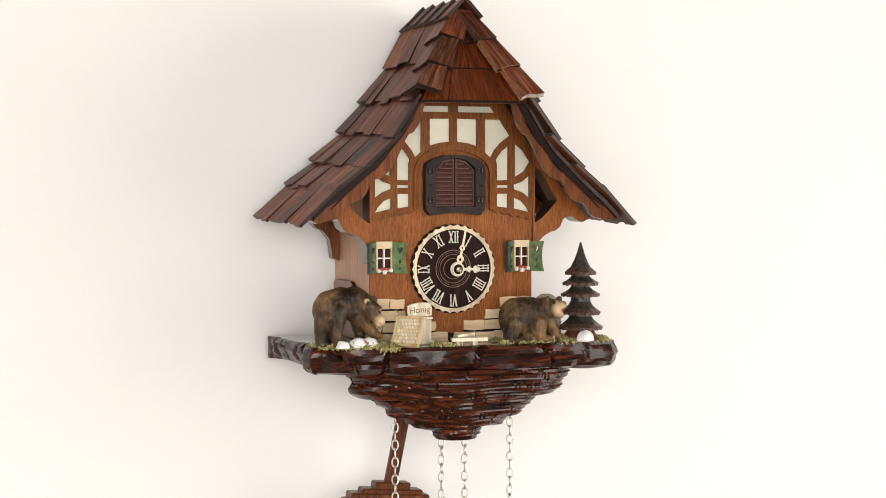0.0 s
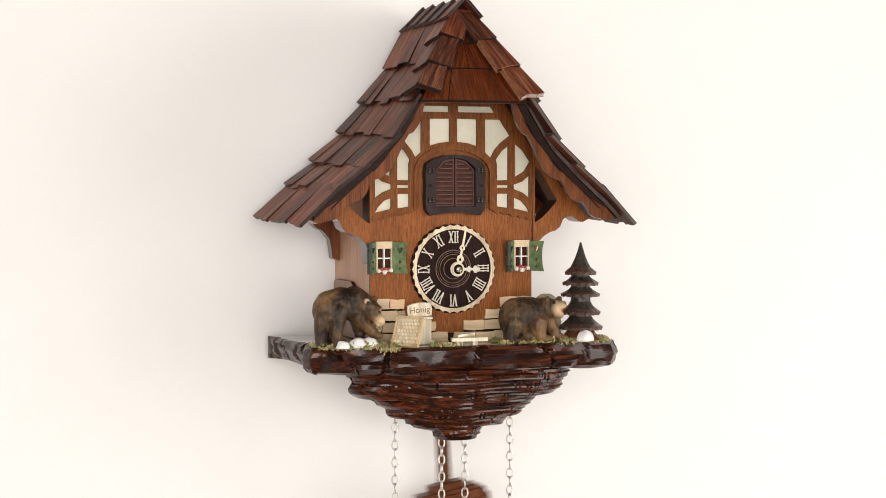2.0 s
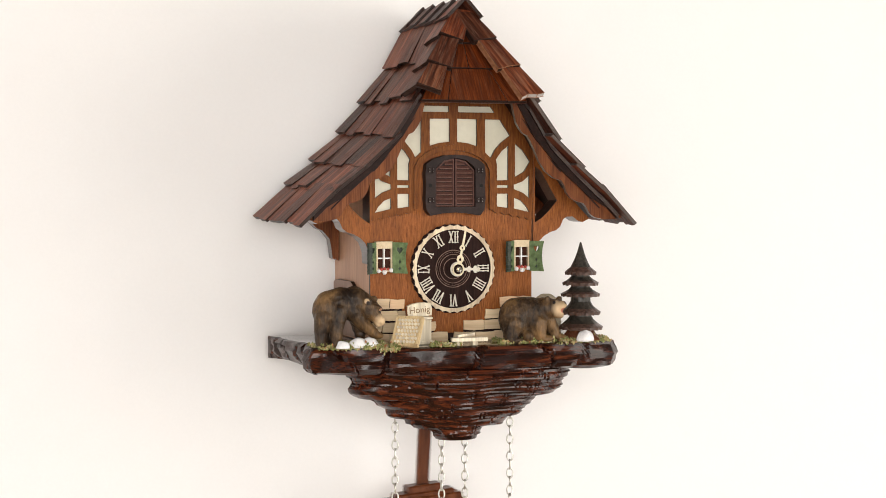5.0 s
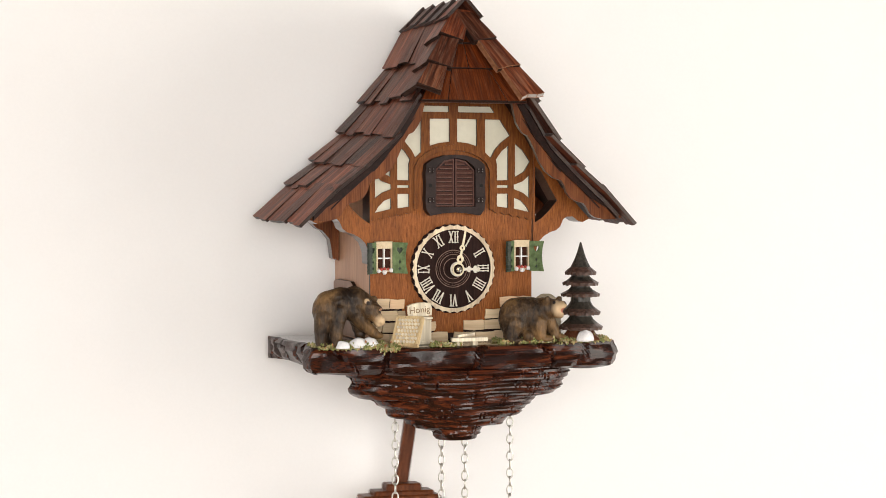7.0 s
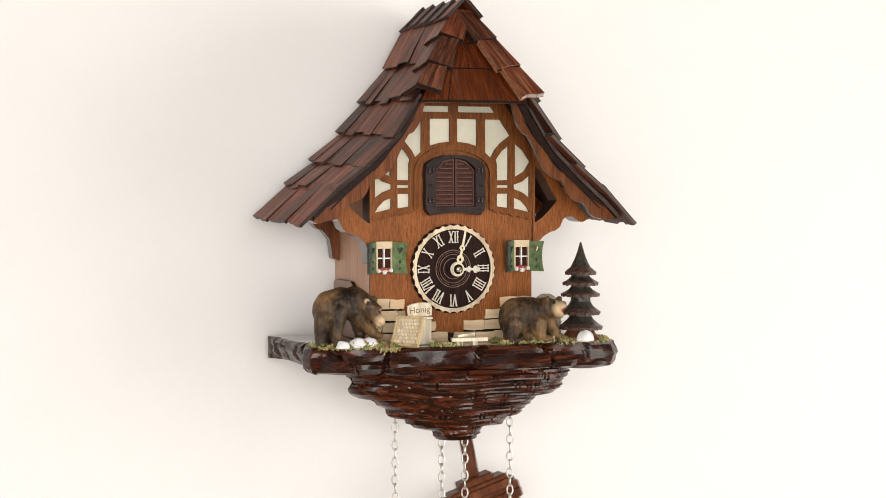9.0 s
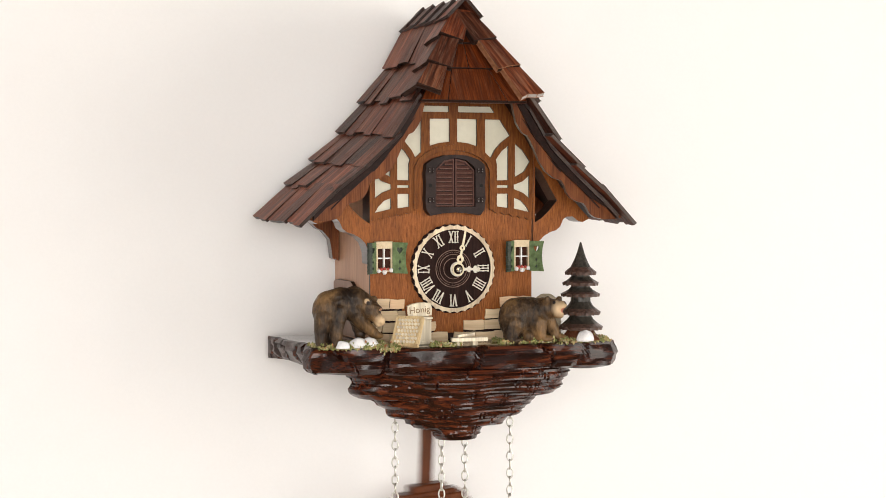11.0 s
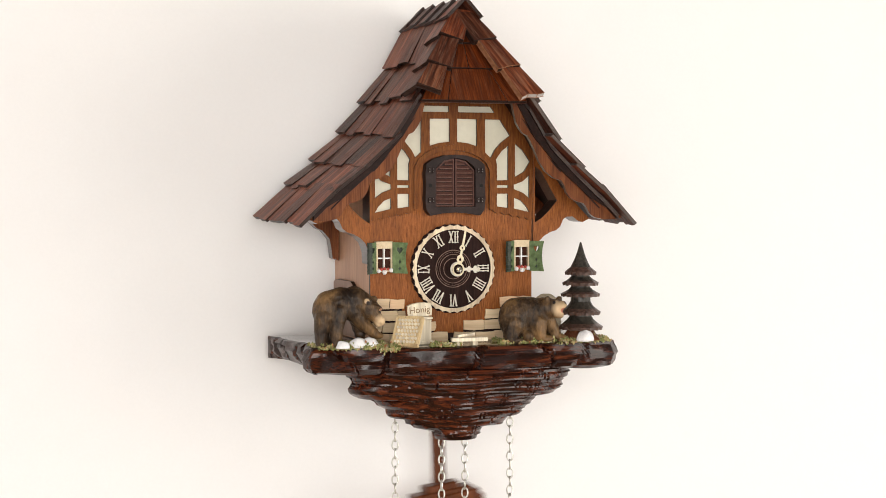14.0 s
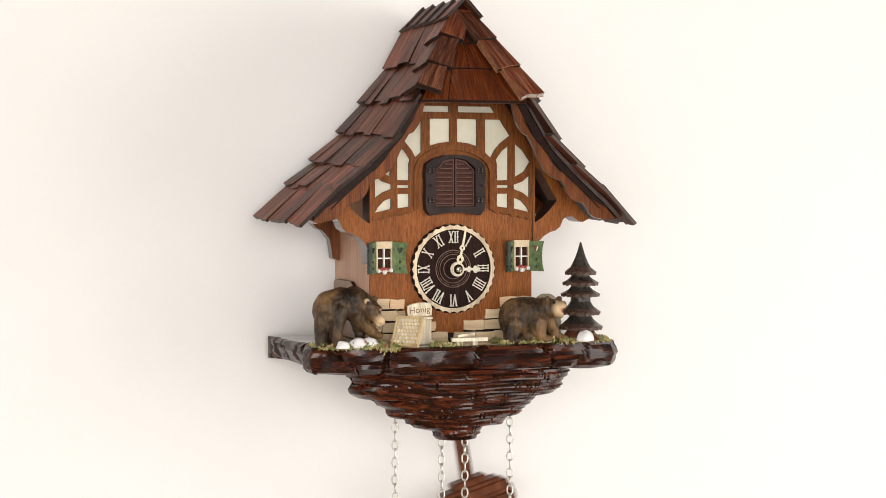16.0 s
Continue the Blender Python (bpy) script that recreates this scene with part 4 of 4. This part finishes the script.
fur_a = fur("bear_fur_stooping", DARKF, MIDF, LIGHTF, PALE, (24.6, -12.0, 19.6), 6.2, [((23.6, -12.6, 27.6), 1.3, EYE_COL), ((23.8, -12.0, 28.9), 1.5, (0.34, 0.19, 0.12)), ((27.6, -11.5, 20.4), 1.5, (0.30, 0.17, 0.12)), ((12.9, -12.6, 35.4), 2.3, (0.46, 0.32, 0.19)), ((13.9, -13.2, 33.9), 1.9, (0.018, 0.012, 0.009))])
bear("bear", "dark brown carved bear stooping over white stones", [
    ((-14, 0, 28), (12.8, 10.5, 15.5), 0), ((-4, 0, 32.8), (14, 10.5, 13.2), 0), ((5.5, 0, 34.6), (10.5, 9.8, 12.0), 10), ((-10, 0, 35), (11, 8.5, 9.5), -16),
    *limb((8, -1, 36, 9.6), (14, -3.5, 31.5, 8.8), (18.4, -6, 27.6, 7.6)), *limb((20.2, -8.6, 24.4, 5.4), (22.6, -9.8, 21.4, 4.3), (25.0, -10.8, 19.4, 3.2)), ((22.2, -9.6, 17.6), (3.4, 3.0, 2.6), 35),
    ((21.4, -9.6, 30.6), (5.0, 4.4, 2.2), 24), ((13.4, -11.0, 34.8), (3.3, 1.9, 3.3), 0), ((23.0, 1.0, 36.0), (2.7, 1.8, 3.0), 0), ((15.5, -9.5, 26.5), (4.5, 4.0, 4.5), 0),
    *limb((-18.5, -3.5, 23, 8.0), (-21.5, -4.5, 12, 5.2), (-21.8, -5, 4, 4.4)), ((-19.8, -5.8, 2.2), (5.8, 4.6, 2.6), 0),
    *limb((-8, -5, 27, 7.8), (-10.2, -7.2, 14, 5.6), (-10.6, -7.6, 4, 4.6)), ((-8.8, -8.4, 2.2), (6.0, 4.6, 2.6), 0), *limb((-13, 6, 20, 6.0), (-14, 6, 3, 4.4)),
    *limb((4, -3, 27, 7.4), (11.5, -3.5, 18.5, 5.6), (20.5, -3.5, 10.5, 4.4)), ((23.6, -4.0, 8.4), (5.2, 4.0, 3.2), 15), *limb((9, 5, 24, 6), (14, 5, 4, 4.2))], fur_a, O @ pose(-96 * MM, -24 * MM, TOP * MM))
fur_b = fur("bear_fur_roaring", DARKF, MIDF, LIGHTF, PALE, (20.6, -15.4, 26.4), 7.6, [((15.2, -14.0, 31.8), 1.5, EYE_COL), ((24.6, -12.0, 33.2), 1.4, EYE_COL), ((24.0, -17.4, 31.8), 1.9, (0.03, 0.02, 0.018)), ((22.4, -16.6, 25.4), 2.5, (0.42, 0.16, 0.11)), ((-4, -11.6, 26), 0.8, (0.7, 0.68, 0.6))])
bear("bear", "dark brown carved bear with its pale muzzle raised", [
    ((-12.5, 0, 19), (13.2, 12, 16.2), 0), ((0, 0, 20.8), (15, 11.8, 15.0), 0), ((9, 0, 22), (11.2, 10.5, 12.6), -8), ((-4, 0, 27), (15, 9.5, 8.8), 3),
    *limb((12, -2.5, 26.2, 9.2), (17.6, -8, 27.0, 7.2)), *limb((19.4, -12, 28.0, 4.8), (22.4, -15.8, 30.0, 2.9)), *limb((18.8, -12, 23.4, 4.4), (20.4, -15.6, 21.6, 2.6)),
    ((11.4, -9.6, 34.0), (2.8, 1.8, 2.6), 0), ((25.2, -1.5, 33.2), (2.7, 1.9, 2.7), 0), ((16.6, -12.2, 33.0), (3.0, 1.8, 1.3), 0),
    *limb((-15, -5, 15, 9.0), (-19, -6.5, 5, 5.4)), ((-16.5, -7.4, 2.2), (8.0, 5.2, 2.8), 0), *limb((-6, 5.5, 13, 6.5), (-6, 5.5, 3, 4.6)), ((-4, -8.0, 5.0), (4.6, 4.2, 4.6), 0),
    *limb((4, -6.5, 15, 8.0), (5.4, -8, 6, 5.4)), ((10.4, -8.6, 2.8), (7.6, 4.8, 2.9), 0), *limb((15, 0, 17, 7.4), (20.4, -1, 9, 5.0), (22.4, -2, 4, 4.2)), ((25, -2.5, 3.0), (6.0, 4.4, 3.0), 0)], fur_b, O @ pose(53 * MM, -34 * MM, TOP * MM))

M_NEEDLE = painted("dark_carved_needles", (0.012, 0.012, 0.010), (0.058, 0.048, 0.038), 330, 0.4, coat=0.25, relief=0.7)
M_NEEDLETIP = painted("brown_rubbed_needles", (0.030, 0.017, 0.013), (0.12, 0.068, 0.052), 420, 0.32, coat=0.25, relief=0.7)
M_TRUNK = wood("tree_foot", (0.07, 0.022, 0.012), (0.13, 0.045, 0.022), (0.19, 0.07, 0.035), "z", 0.45)


def pine():
    root = thing("pine_tree", "dark carved wooden pine tree with five tiers", "pine figurine", O @ pose(99.6 * MM, -30 * MM, TOP * MM))
    b = bmesh.new()
    prof = [(15.5, 0.0), (15.0, 1.5), (11.0, 5.0), (8.5, 9.0), (7.6, 13.0), (6.0, 20.0), (0.1, 21)]

    def lathe(b, prof, n, wob, seed):
        rings = []
        for r, z in prof:
            rings.append([b.verts.new(Vector((r * (1 + wob * noise.noise(Vector((math.cos(math.tau * i / n) * 2.5, math.sin(math.tau * i / n) * 2.5, z * 0.05 + seed)))) * math.cos(math.tau * i / n),
                                              r * (1 + wob * noise.noise(Vector((math.cos(math.tau * i / n) * 2.5, math.sin(math.tau * i / n) * 2.5, z * 0.05 + seed)))) * math.sin(math.tau * i / n), z)) * MM) for i in range(n)])
        for r0, r1 in zip(rings, rings[1:]):
            for i in range(n):
                b.faces.new((r0[i], r0[(i + 1) % n], r1[(i + 1) % n], r1[i]))
        b.faces.new(rings[0])
        b.faces.new(rings[-1])
    lathe(b, prof, 28, 0.35, 1.0)
    part("trunk", b, M_TRUNK, root, "reddish-brown flared tree foot")
    hs = [(11.0, 17.0, 27.0, 8.6), (23.0, 15.2, 39.0, 7.8), (37.5, 14.6, 47.5, 7.6), (46.5, 13.8, 56.0, 7.2), (55.0, 12.0, 78.6, 0.6)]
    for k, (z0, r0, z1, r1) in enumerate(hs):
        b = bmesh.new()
        n, rings = 40, []
        lv = 6
        for j in range(lv + 1):
            s = j / lv
            r = r1 + (r0 - r1) * (1 - min(s / 0.5, 1.0)) ** 1.4 if k < 4 else r0 + (r1 - r0) * s ** 0.52
            z = z0 + (z1 - z0) * s
            ring = []
            for i in range(n):
                a = math.tau * i / n
                lobe = abs(math.sin(a * 7 + k)) ** 0.6
                rr = r * (1 + (1 - s) * (0.13 * lobe - 0.05) + 0.05 * noise.noise(Vector((math.cos(a) * 3, math.sin(a) * 3, k * 3 + s * 2))))
                zz = z - (1 - s) ** 2 * (0.9 * lobe - 0.4)
                ring.append(b.verts.new(Vector((rr * math.cos(a), rr * math.sin(a), zz)) * MM))
            rings.append(ring)
        lip = [b.verts.new((v.co.x * 0.965, v.co.y * 0.965, v.co.z - 2.4 * MM)) for v in rings[0]]
        rings.insert(0, lip)
        inner = [b.verts.new(Vector((r1 * 0.75 * math.cos(math.tau * i / n), r1 * 0.75 * math.sin(math.tau * i / n), z0 + 1.0)) * MM) for i in range(n)]
        rings.insert(0, inner)
        for q, (a0, a1) in enumerate(zip(rings, rings[1:])):
            for i in range(n):
                f = b.faces.new((a0[i], a0[(i + 1) % n], a1[(i + 1) % n], a1[i]))
                f.material_index = 1 if q in (1, 2) else 0
        b.faces.new(rings[0])
        b.faces.new(rings[-1])
        part("tier", b, [M_NEEDLE, M_NEEDLETIP], root, "", None)


pine()

M_PEBBLE = painted("white_stone", (0.66, 0.65, 0.66), (0.82, 0.81, 0.81), 80, 0.35, coat=0.3)


def pebble(x, y, rx, ry, rz, seed):
    b = bmesh.new()
    bmesh.ops.create_icosphere(b, subdivisions=3, radius=1.0)
    for v in b.verts:
        k = 1 + 0.22 * noise.noise(v.co * 1.4 + Vector((seed * 9, 0, 0)))
        v.co = Vector((v.co.x * rx * k, v.co.y * ry * k, max(v.co.z * rz * k, -0.25 * rz) + 0.25 * rz)) * MM
    ob = part("stone", b, M_PEBBLE, None, smooth=True)
    ob.matrix_world = O @ pose(x * MM, y * MM, TOP * MM)
    tagged(ob, "small white-painted stone in the moss", "stone", "white stones")


M_STRAW = painted("straw", (0.42, 0.35, 0.24), (0.58, 0.50, 0.37), 200, 0.6, relief=0.5)


def skep():
    b = bmesh.new()
    n, rings = 28, []
    for j in range(37):
        z = j
        r = 12.2 * math.sqrt(max(0.0, 1 - max(0.0, (z - 20) / 16.6) ** 2.2)) + 0.05
        r *= 1 + 0.035 * math.sin(z * math.tau / 3.2)
        rings.append([b.verts.new(Vector((r * math.cos(math.tau * i / n), r * math.sin(math.tau * i / n), z)) * MM) for i in range(n)])
    for r0, r1 in zip(rings, rings[1:]):
        for i in range(n):
            b.faces.new((r0[i], r0[(i + 1) % n], r1[(i + 1) % n], r1[i]))
    b.faces.new(rings[0])
    b.faces.new(rings[-1])
    ob = part("straw_hive", b, M_STRAW, None, smooth=True)
    ob.matrix_world = O @ pose(79 * MM, -8 * MM, TOP * MM)
    tagged(ob, "pale domed straw beehive behind a bear", "beehive")


skep()
pebble(-103.6, -40, 5.4, 4.0, 4.8, 1)
pebble(-91.0, -38, 7.0, 4.6, 6.2, 2)
pebble(-81.0, -37, 6.8, 4.6, 6.0, 3)
pebble(96.5, -46, 7.0, 4.5, 7.6, 4)
pebble(83.0, -24, 4.0, 3.5, 4.2, 5)

# ---- beehive, honeycomb board, sign, little bench ----
M_HIVE = wood("pale_limewood", (0.64, 0.56, 0.41), (0.73, 0.66, 0.51), (0.79, 0.73, 0.59), "z", 0.55, relief=0.1)
M_COMB = wood("comb_wood", (0.46, 0.33, 0.17), (0.57, 0.43, 0.24), (0.66, 0.52, 0.31), "z", 0.55, relief=0.1)
M_INK = painted("burnt_writing", (0.20, 0.13, 0.07), (0.28, 0.19, 0.11), 200, 0.6)


def hive():
    root = thing("beehive", "pale wooden beehive box with a rounded back", "beehive", O @ pose(-36.6 * MM, -23 * MM, TOP * MM))
    b = bmesh.new()
    block(b, -9.0, 9.0, -6, 6, 0, 19.5, 0.8)
    part("box", b, M_HIVE, root)
    b = bmesh.new()
    block(b, -9.8, 9.8, -6.8, 6.8, 19.5, 21.5, 0.5)
    part("lid", b, M_HIVE, root)
    b = bmesh.new()
    block(b, -10.2, 10.6, -7.2, 7.2, -0.2, 3.0, 0.8)
    part("foot_board", b, M_HIVE, root)
    # signboard
    sign = thing("sign", "small pale wooden sign with burnt lettering", "sign", O @ pose(-36.4 * MM, -23.5 * MM, (TOP + 21.5) * MM, 0, -4, 0))
    b = bmesh.new()
    prism(b, [(-9.6, 0.0), (10.0, 0.2), (10.6, 5), (10.0, 9.6), (5, 10.8), (0, 11.0), (-6, 10.4), (-9.4, 9.2), (-9.9, 5)], -2.2, 1.2)
    part("board", b, M_HIVE, sign)
    b = bmesh.new()
    block(b, -10.6, -9.4, -2.0, 1.0, 0.4, 9.0, 0.2)
    part("board_edge", b, M_BARGE, sign, "brown bark edge")
    curve = bpy.data.curves.new("lettering", "FONT")
    curve.body, curve.size, curve.extrude, curve.align_x = "Honig", 7.2 * MM, 0.12 * MM, "CENTER"
    tmp = bpy.data.objects.new("lettering", curve)
    scene.collection.objects.link(tmp)
    bpy.context.view_layer.update()
    me = bpy.data.meshes.new_from_object(tmp.evaluated_get(bpy.context.evaluated_depsgraph_get()))
    bpy.data.objects.remove(tmp)
    me.materials.clear()
    me.materials.append(M_INK)
    ob = new("lettering", me)
    ob.parent = sign
    ob.matrix_local = pose(0.2 * MM, -2.35 * MM, 3.1 * MM, 90, 0, 0)
    # honeycomb board leaning on the box
    comb = thing("honeycomb_board", "tan honeycomb board leaning on the beehive", "honeycomb", O @ pose(-55.6 * MM, -45.5 * MM, (TOP + 0.4) * MM, -29, 0, -43))
    b = bmesh.new()
    block(b, -11.2, 11.2, -1.6, 1.6, 0, 25.0, 0.4)
    base = part("board", b, M_COMB, comb)
    for q in ((-11.2, 11.2, 0, 1.6), (-11.2, 11.2, 23.4, 25.0), (-11.2, -9.7, 1.6, 23.4), (9.7, 11.2, 1.6, 23.4)):
        b = bmesh.new()
        block(b, q[0], q[1], -2.5, -1.5, q[2], q[3], 0.2)
        part("rim", b, M_COMB, comb)
    me = None
    for r in range(7):
        for c in range(7):
            x = -8.1 + c * 2.55 + (1.27 if r % 2 else 0)
            if x > 9.2:
                continue
            m = pose(x * MM, -1.6 * MM, (3.4 + r * 3.0) * MM)
            if me is None:
                bb = bmesh.new()
                prism(bb, [(x, 1.15 * z) for x, z in circle(1.08, 8, math.pi / 8)], -0.7, 0.2)
                ob = part("cell", bb, M_HIVE, comb, "", m)
                me = ob.data
            else:
                ob = new("cell", me)
                ob.parent = comb
                ob.matrix_local = m
    bench = thing("bench", "tiny pale wooden bench with a loose plank on it", "bench", O @ pose(-4.5 * MM, -46 * MM, TOP * MM, 0, 0, -4))
    for nm, q in (("leg", (-9, -4.6, -3.4, 3, 0, 3.2)), ("leg", (3.5, 7.6, -3.4, 3, 0, 3.2)), ("seat", (-13.5, 15.5, -4.6, -0.4, 3.2, 6.2)), ("seat", (-10, 14, 0.2, 4.6, 3.2, 6.0))):
        b = bmesh.new()
        block(b, *q, 0.25)
        part(nm, b, M_HIVE, bench)
    b = bmesh.new()
    block(b, -8.0, 7.5, -2.0, 2.0, 0, 2.2, 0.25)
    part("plank", b, M_HIVE, bench, "", pose(-1.0 * MM, 0.6 * MM, 6.9 * MM, 0, -5, 14))


hive()


# ---- moss ----
def moss_material():
    m, n, l, b = material("dyed_moss", 0.8)
    g = n.new("ShaderNodeNewGeometry")
    r = ramp(n, [(0.0, (0.13, 0.16, 0.04)), (0.3, (0.28, 0.27, 0.08)), (0.45, (0.42, 0.37, 0.16)), (0.6, (0.12, 0.15, 0.05)), (0.75, (0.50, 0.42, 0.20)), (0.88, (0.36, 0.13, 0.05)), (1.0, (0.55, 0.52, 0.34))])
    l.new(g.outputs["Random Per Island"], r.inputs[0])
    l.new(r.outputs[0], b.inputs["Base Color"])
    return m


def moss():
    rnd = random.Random(21)
    verts, faces = [], []
    spill = [(-75, -60, 150), (-120, -76, 120), (70, 122, 60)]
    patches = [(-121, -64, -36, -4, 1700), (-66, -56, -46, -34, 140), (-34, -10, -50, -40, 420), (24, 122, -46, -20, 1700), (-100, -68, -42, -32, 600)]
    for x0, x1, y0, y1, count in patches:
        for i in range(count):
            x, y = rnd.uniform(x0, x1), rnd.uniform(y0, y1)
            lim = -26 - 24 * (1 - (abs(x) / 130) ** 2) ** 0.5
            y = max(y, lim - rnd.uniform(0, 3))
            z = TOP + abs(rnd.gauss(0.6, 1.2))
            if noise.noise(Vector((x * 0.09, y * 0.09, 0))) < -0.28:
                continue
            r = rnd.uniform(0.6, 1.45)
            q = Euler((rnd.uniform(0, 6), rnd.uniform(0, 6), rnd.uniform(0, 6))).to_matrix()
            o = len(verts)
            for v in ((1.3, 0, 0), (-1.2, 0.2, 0.1), (0, 0.8, 0.1), (0.1, -0.8, 0), (0, 0.1, 0.7), (0.1, 0, -0.7)):
                p = q @ (Vector(v) * r * rnd.uniform(0.7, 1.2)) + Vector((x, y, z))
                verts.append(p * MM)
            for f in ((0, 2, 4), (2, 1, 4), (1, 3, 4), (3, 0, 4), (2, 0, 5), (1, 2, 5), (3, 1, 5), (0, 3, 5)):
                faces.append([o + k for k in f])
    for x0, x1, count in spill:      # flakes glued over the platform's rim
        for i in range(count):
            x = rnd.uniform(x0, x1)
            y = next(p[1] + (x - p[0]) / (q[0] - p[0]) * (q[1] - p[1]) for p, q in zip(SHELF, SHELF[1:]) if p[0] <= x <= q[0] and q[0] > p[0])
            c = Vector((x, y + rnd.uniform(-1.2, 2.0), TOP - abs(rnd.gauss(0, 1.6 if x0 > -76 and x1 < 0 else 0.7))))
            r = rnd.uniform(0.6, 1.3)
            q = Euler((rnd.uniform(0, 6), rnd.uniform(0, 6), rnd.uniform(0, 6))).to_matrix()
            o = len(verts)
            for v in ((1.3, 0, 0), (-1.2, 0.2, 0.1), (0, 0.8, 0.1), (0.1, -0.8, 0), (0, 0.1, 0.7), (0.1, 0, -0.7)):
                verts.append((q @ (Vector(v) * r) + c) * MM)
            for f in ((0, 2, 4), (2, 1, 4), (1, 3, 4), (3, 0, 4), (2, 0, 5), (1, 2, 5), (3, 1, 5), (0, 3, 5)):
                faces.append([o + k for k in f])
    me = bpy.data.meshes.new("moss")
    me.from_pydata(verts, [], faces)
    me.materials.append(moss_material())
    ob = new("moss", me)
    ob.matrix_world = O
    tagged(ob, "dyed green, yellow and rust-red moss flakes on the platform", "moss", kind="stuff")


moss()

# ---- chains ----
def link_mesh():
    b = bmesh.new()
    path, r = [], 0.64
    for i in range(16):
        a = math.tau * i / 16
        path.append((2.4 * math.cos(a), 4.0 * math.sin(a) * (1.06 if abs(math.sin(a)) < 0.9 else 1.0)))
    rings = []
    for i, (x, z) in enumerate(path):
        x0, z0 = path[i - 1]
        x1, z1 = path[(i + 1) % 16]
        t = Vector((x1 - x0, 0, z1 - z0)).normalized()
        nrm = Vector((t.z, 0, -t.x))
        rings.append([b.verts.new((Vector((x, 0, z)) + r * (math.cos(math.tau * j / 6) * nrm + math.sin(math.tau * j / 6) * Vector((0, 1, 0)))) * MM) for j in range(6)])
    for i in range(16):
        for j in range(6):
            b.faces.new((rings[i][j], rings[i][(j + 1) % 6], rings[(i + 1) % 16][(j + 1) % 6], rings[(i + 1) % 16][j]))
    return b


def chain(x, top, seed):
    root = thing("chain", "thin nickel-plated clock chain hanging below the clock", "chain", O @ pose(x * MM, -2 * MM, top * MM), "clock chains")
    me = None
    n = int((top + 300) / 6.95)
    for i in range(n):
        turn = -14 + (90 if i % 2 else 0) + math.sin(seed * 2 + i * 0.45) * 9
        m = pose(0, 0, -i * 6.95 * MM, 0, 0, turn)
        if me is None:
            ob = part("link", link_mesh(), M_CHAIN, root, "", m, smooth=True)
            me = ob.data
        else:
            ob = new("link", me)
            ob.parent = root
            ob.matrix_local = m
    return root


for cx, ct, cs in ((-48.8, -70, 0), (-9.5, -70, 1), (10.5, -70, 2), (49.8, -70, 3)):
    chain(cx, ct, cs)


# ---- pendulum ----
PIVOT = (0, 45, 2)


def make_pendulum():
    root = thing("pendulum", "red-brown wooden pendulum with a stepped carved bob", "pendulum", O @ pose(*(v * MM for v in PIVOT)))
    b = bmesh.new()
    block(b, -5.4, 5.4, -2, 2, -192, 0, 0.5)
    part("rod", b, M_PEND, root)
    steps = [(-15, 15.5, -173), (-26, 26, -178.4), (-36, 31.5, -182.0), (-40, 35, -187.5), (-38, 35, -193.5), (-33, 31, -200), (-26, 25, -207), (-17, 16, -214)]
    bob = None
    for i, (a, c, z) in enumerate(steps):
        b = bmesh.new()
        block(b, a, c, -9 - 1.3 * (i % 3) - 0.3 * i, 5 + 0.35 * i, z - 8.4 + 178, z + 178, 1.2)
        if bob is None:
            bob = part("bob", b, M_PEND, root, "stepped carved wooden bob", pose(0, 0, -187 * MM, 0, -7, 0))
        else:
            part("step", b, M_PEND, bob)
    return root


pendulum = make_pendulum()


# ---- what moves ----
def motions():
    period, first = 0.8585, 0.0290
    rows = []
    n = int(16.0 / 0.05)
    for i in range(n + 1):
        t = i * 0.05
        a = 11.9 * math.cos(math.tau * (t - first) / period)
        rows.append((t, O @ pose(*(v * MM for v in PIVOT), 0, a, 0)))
    walk(pendulum, rows)


motions()
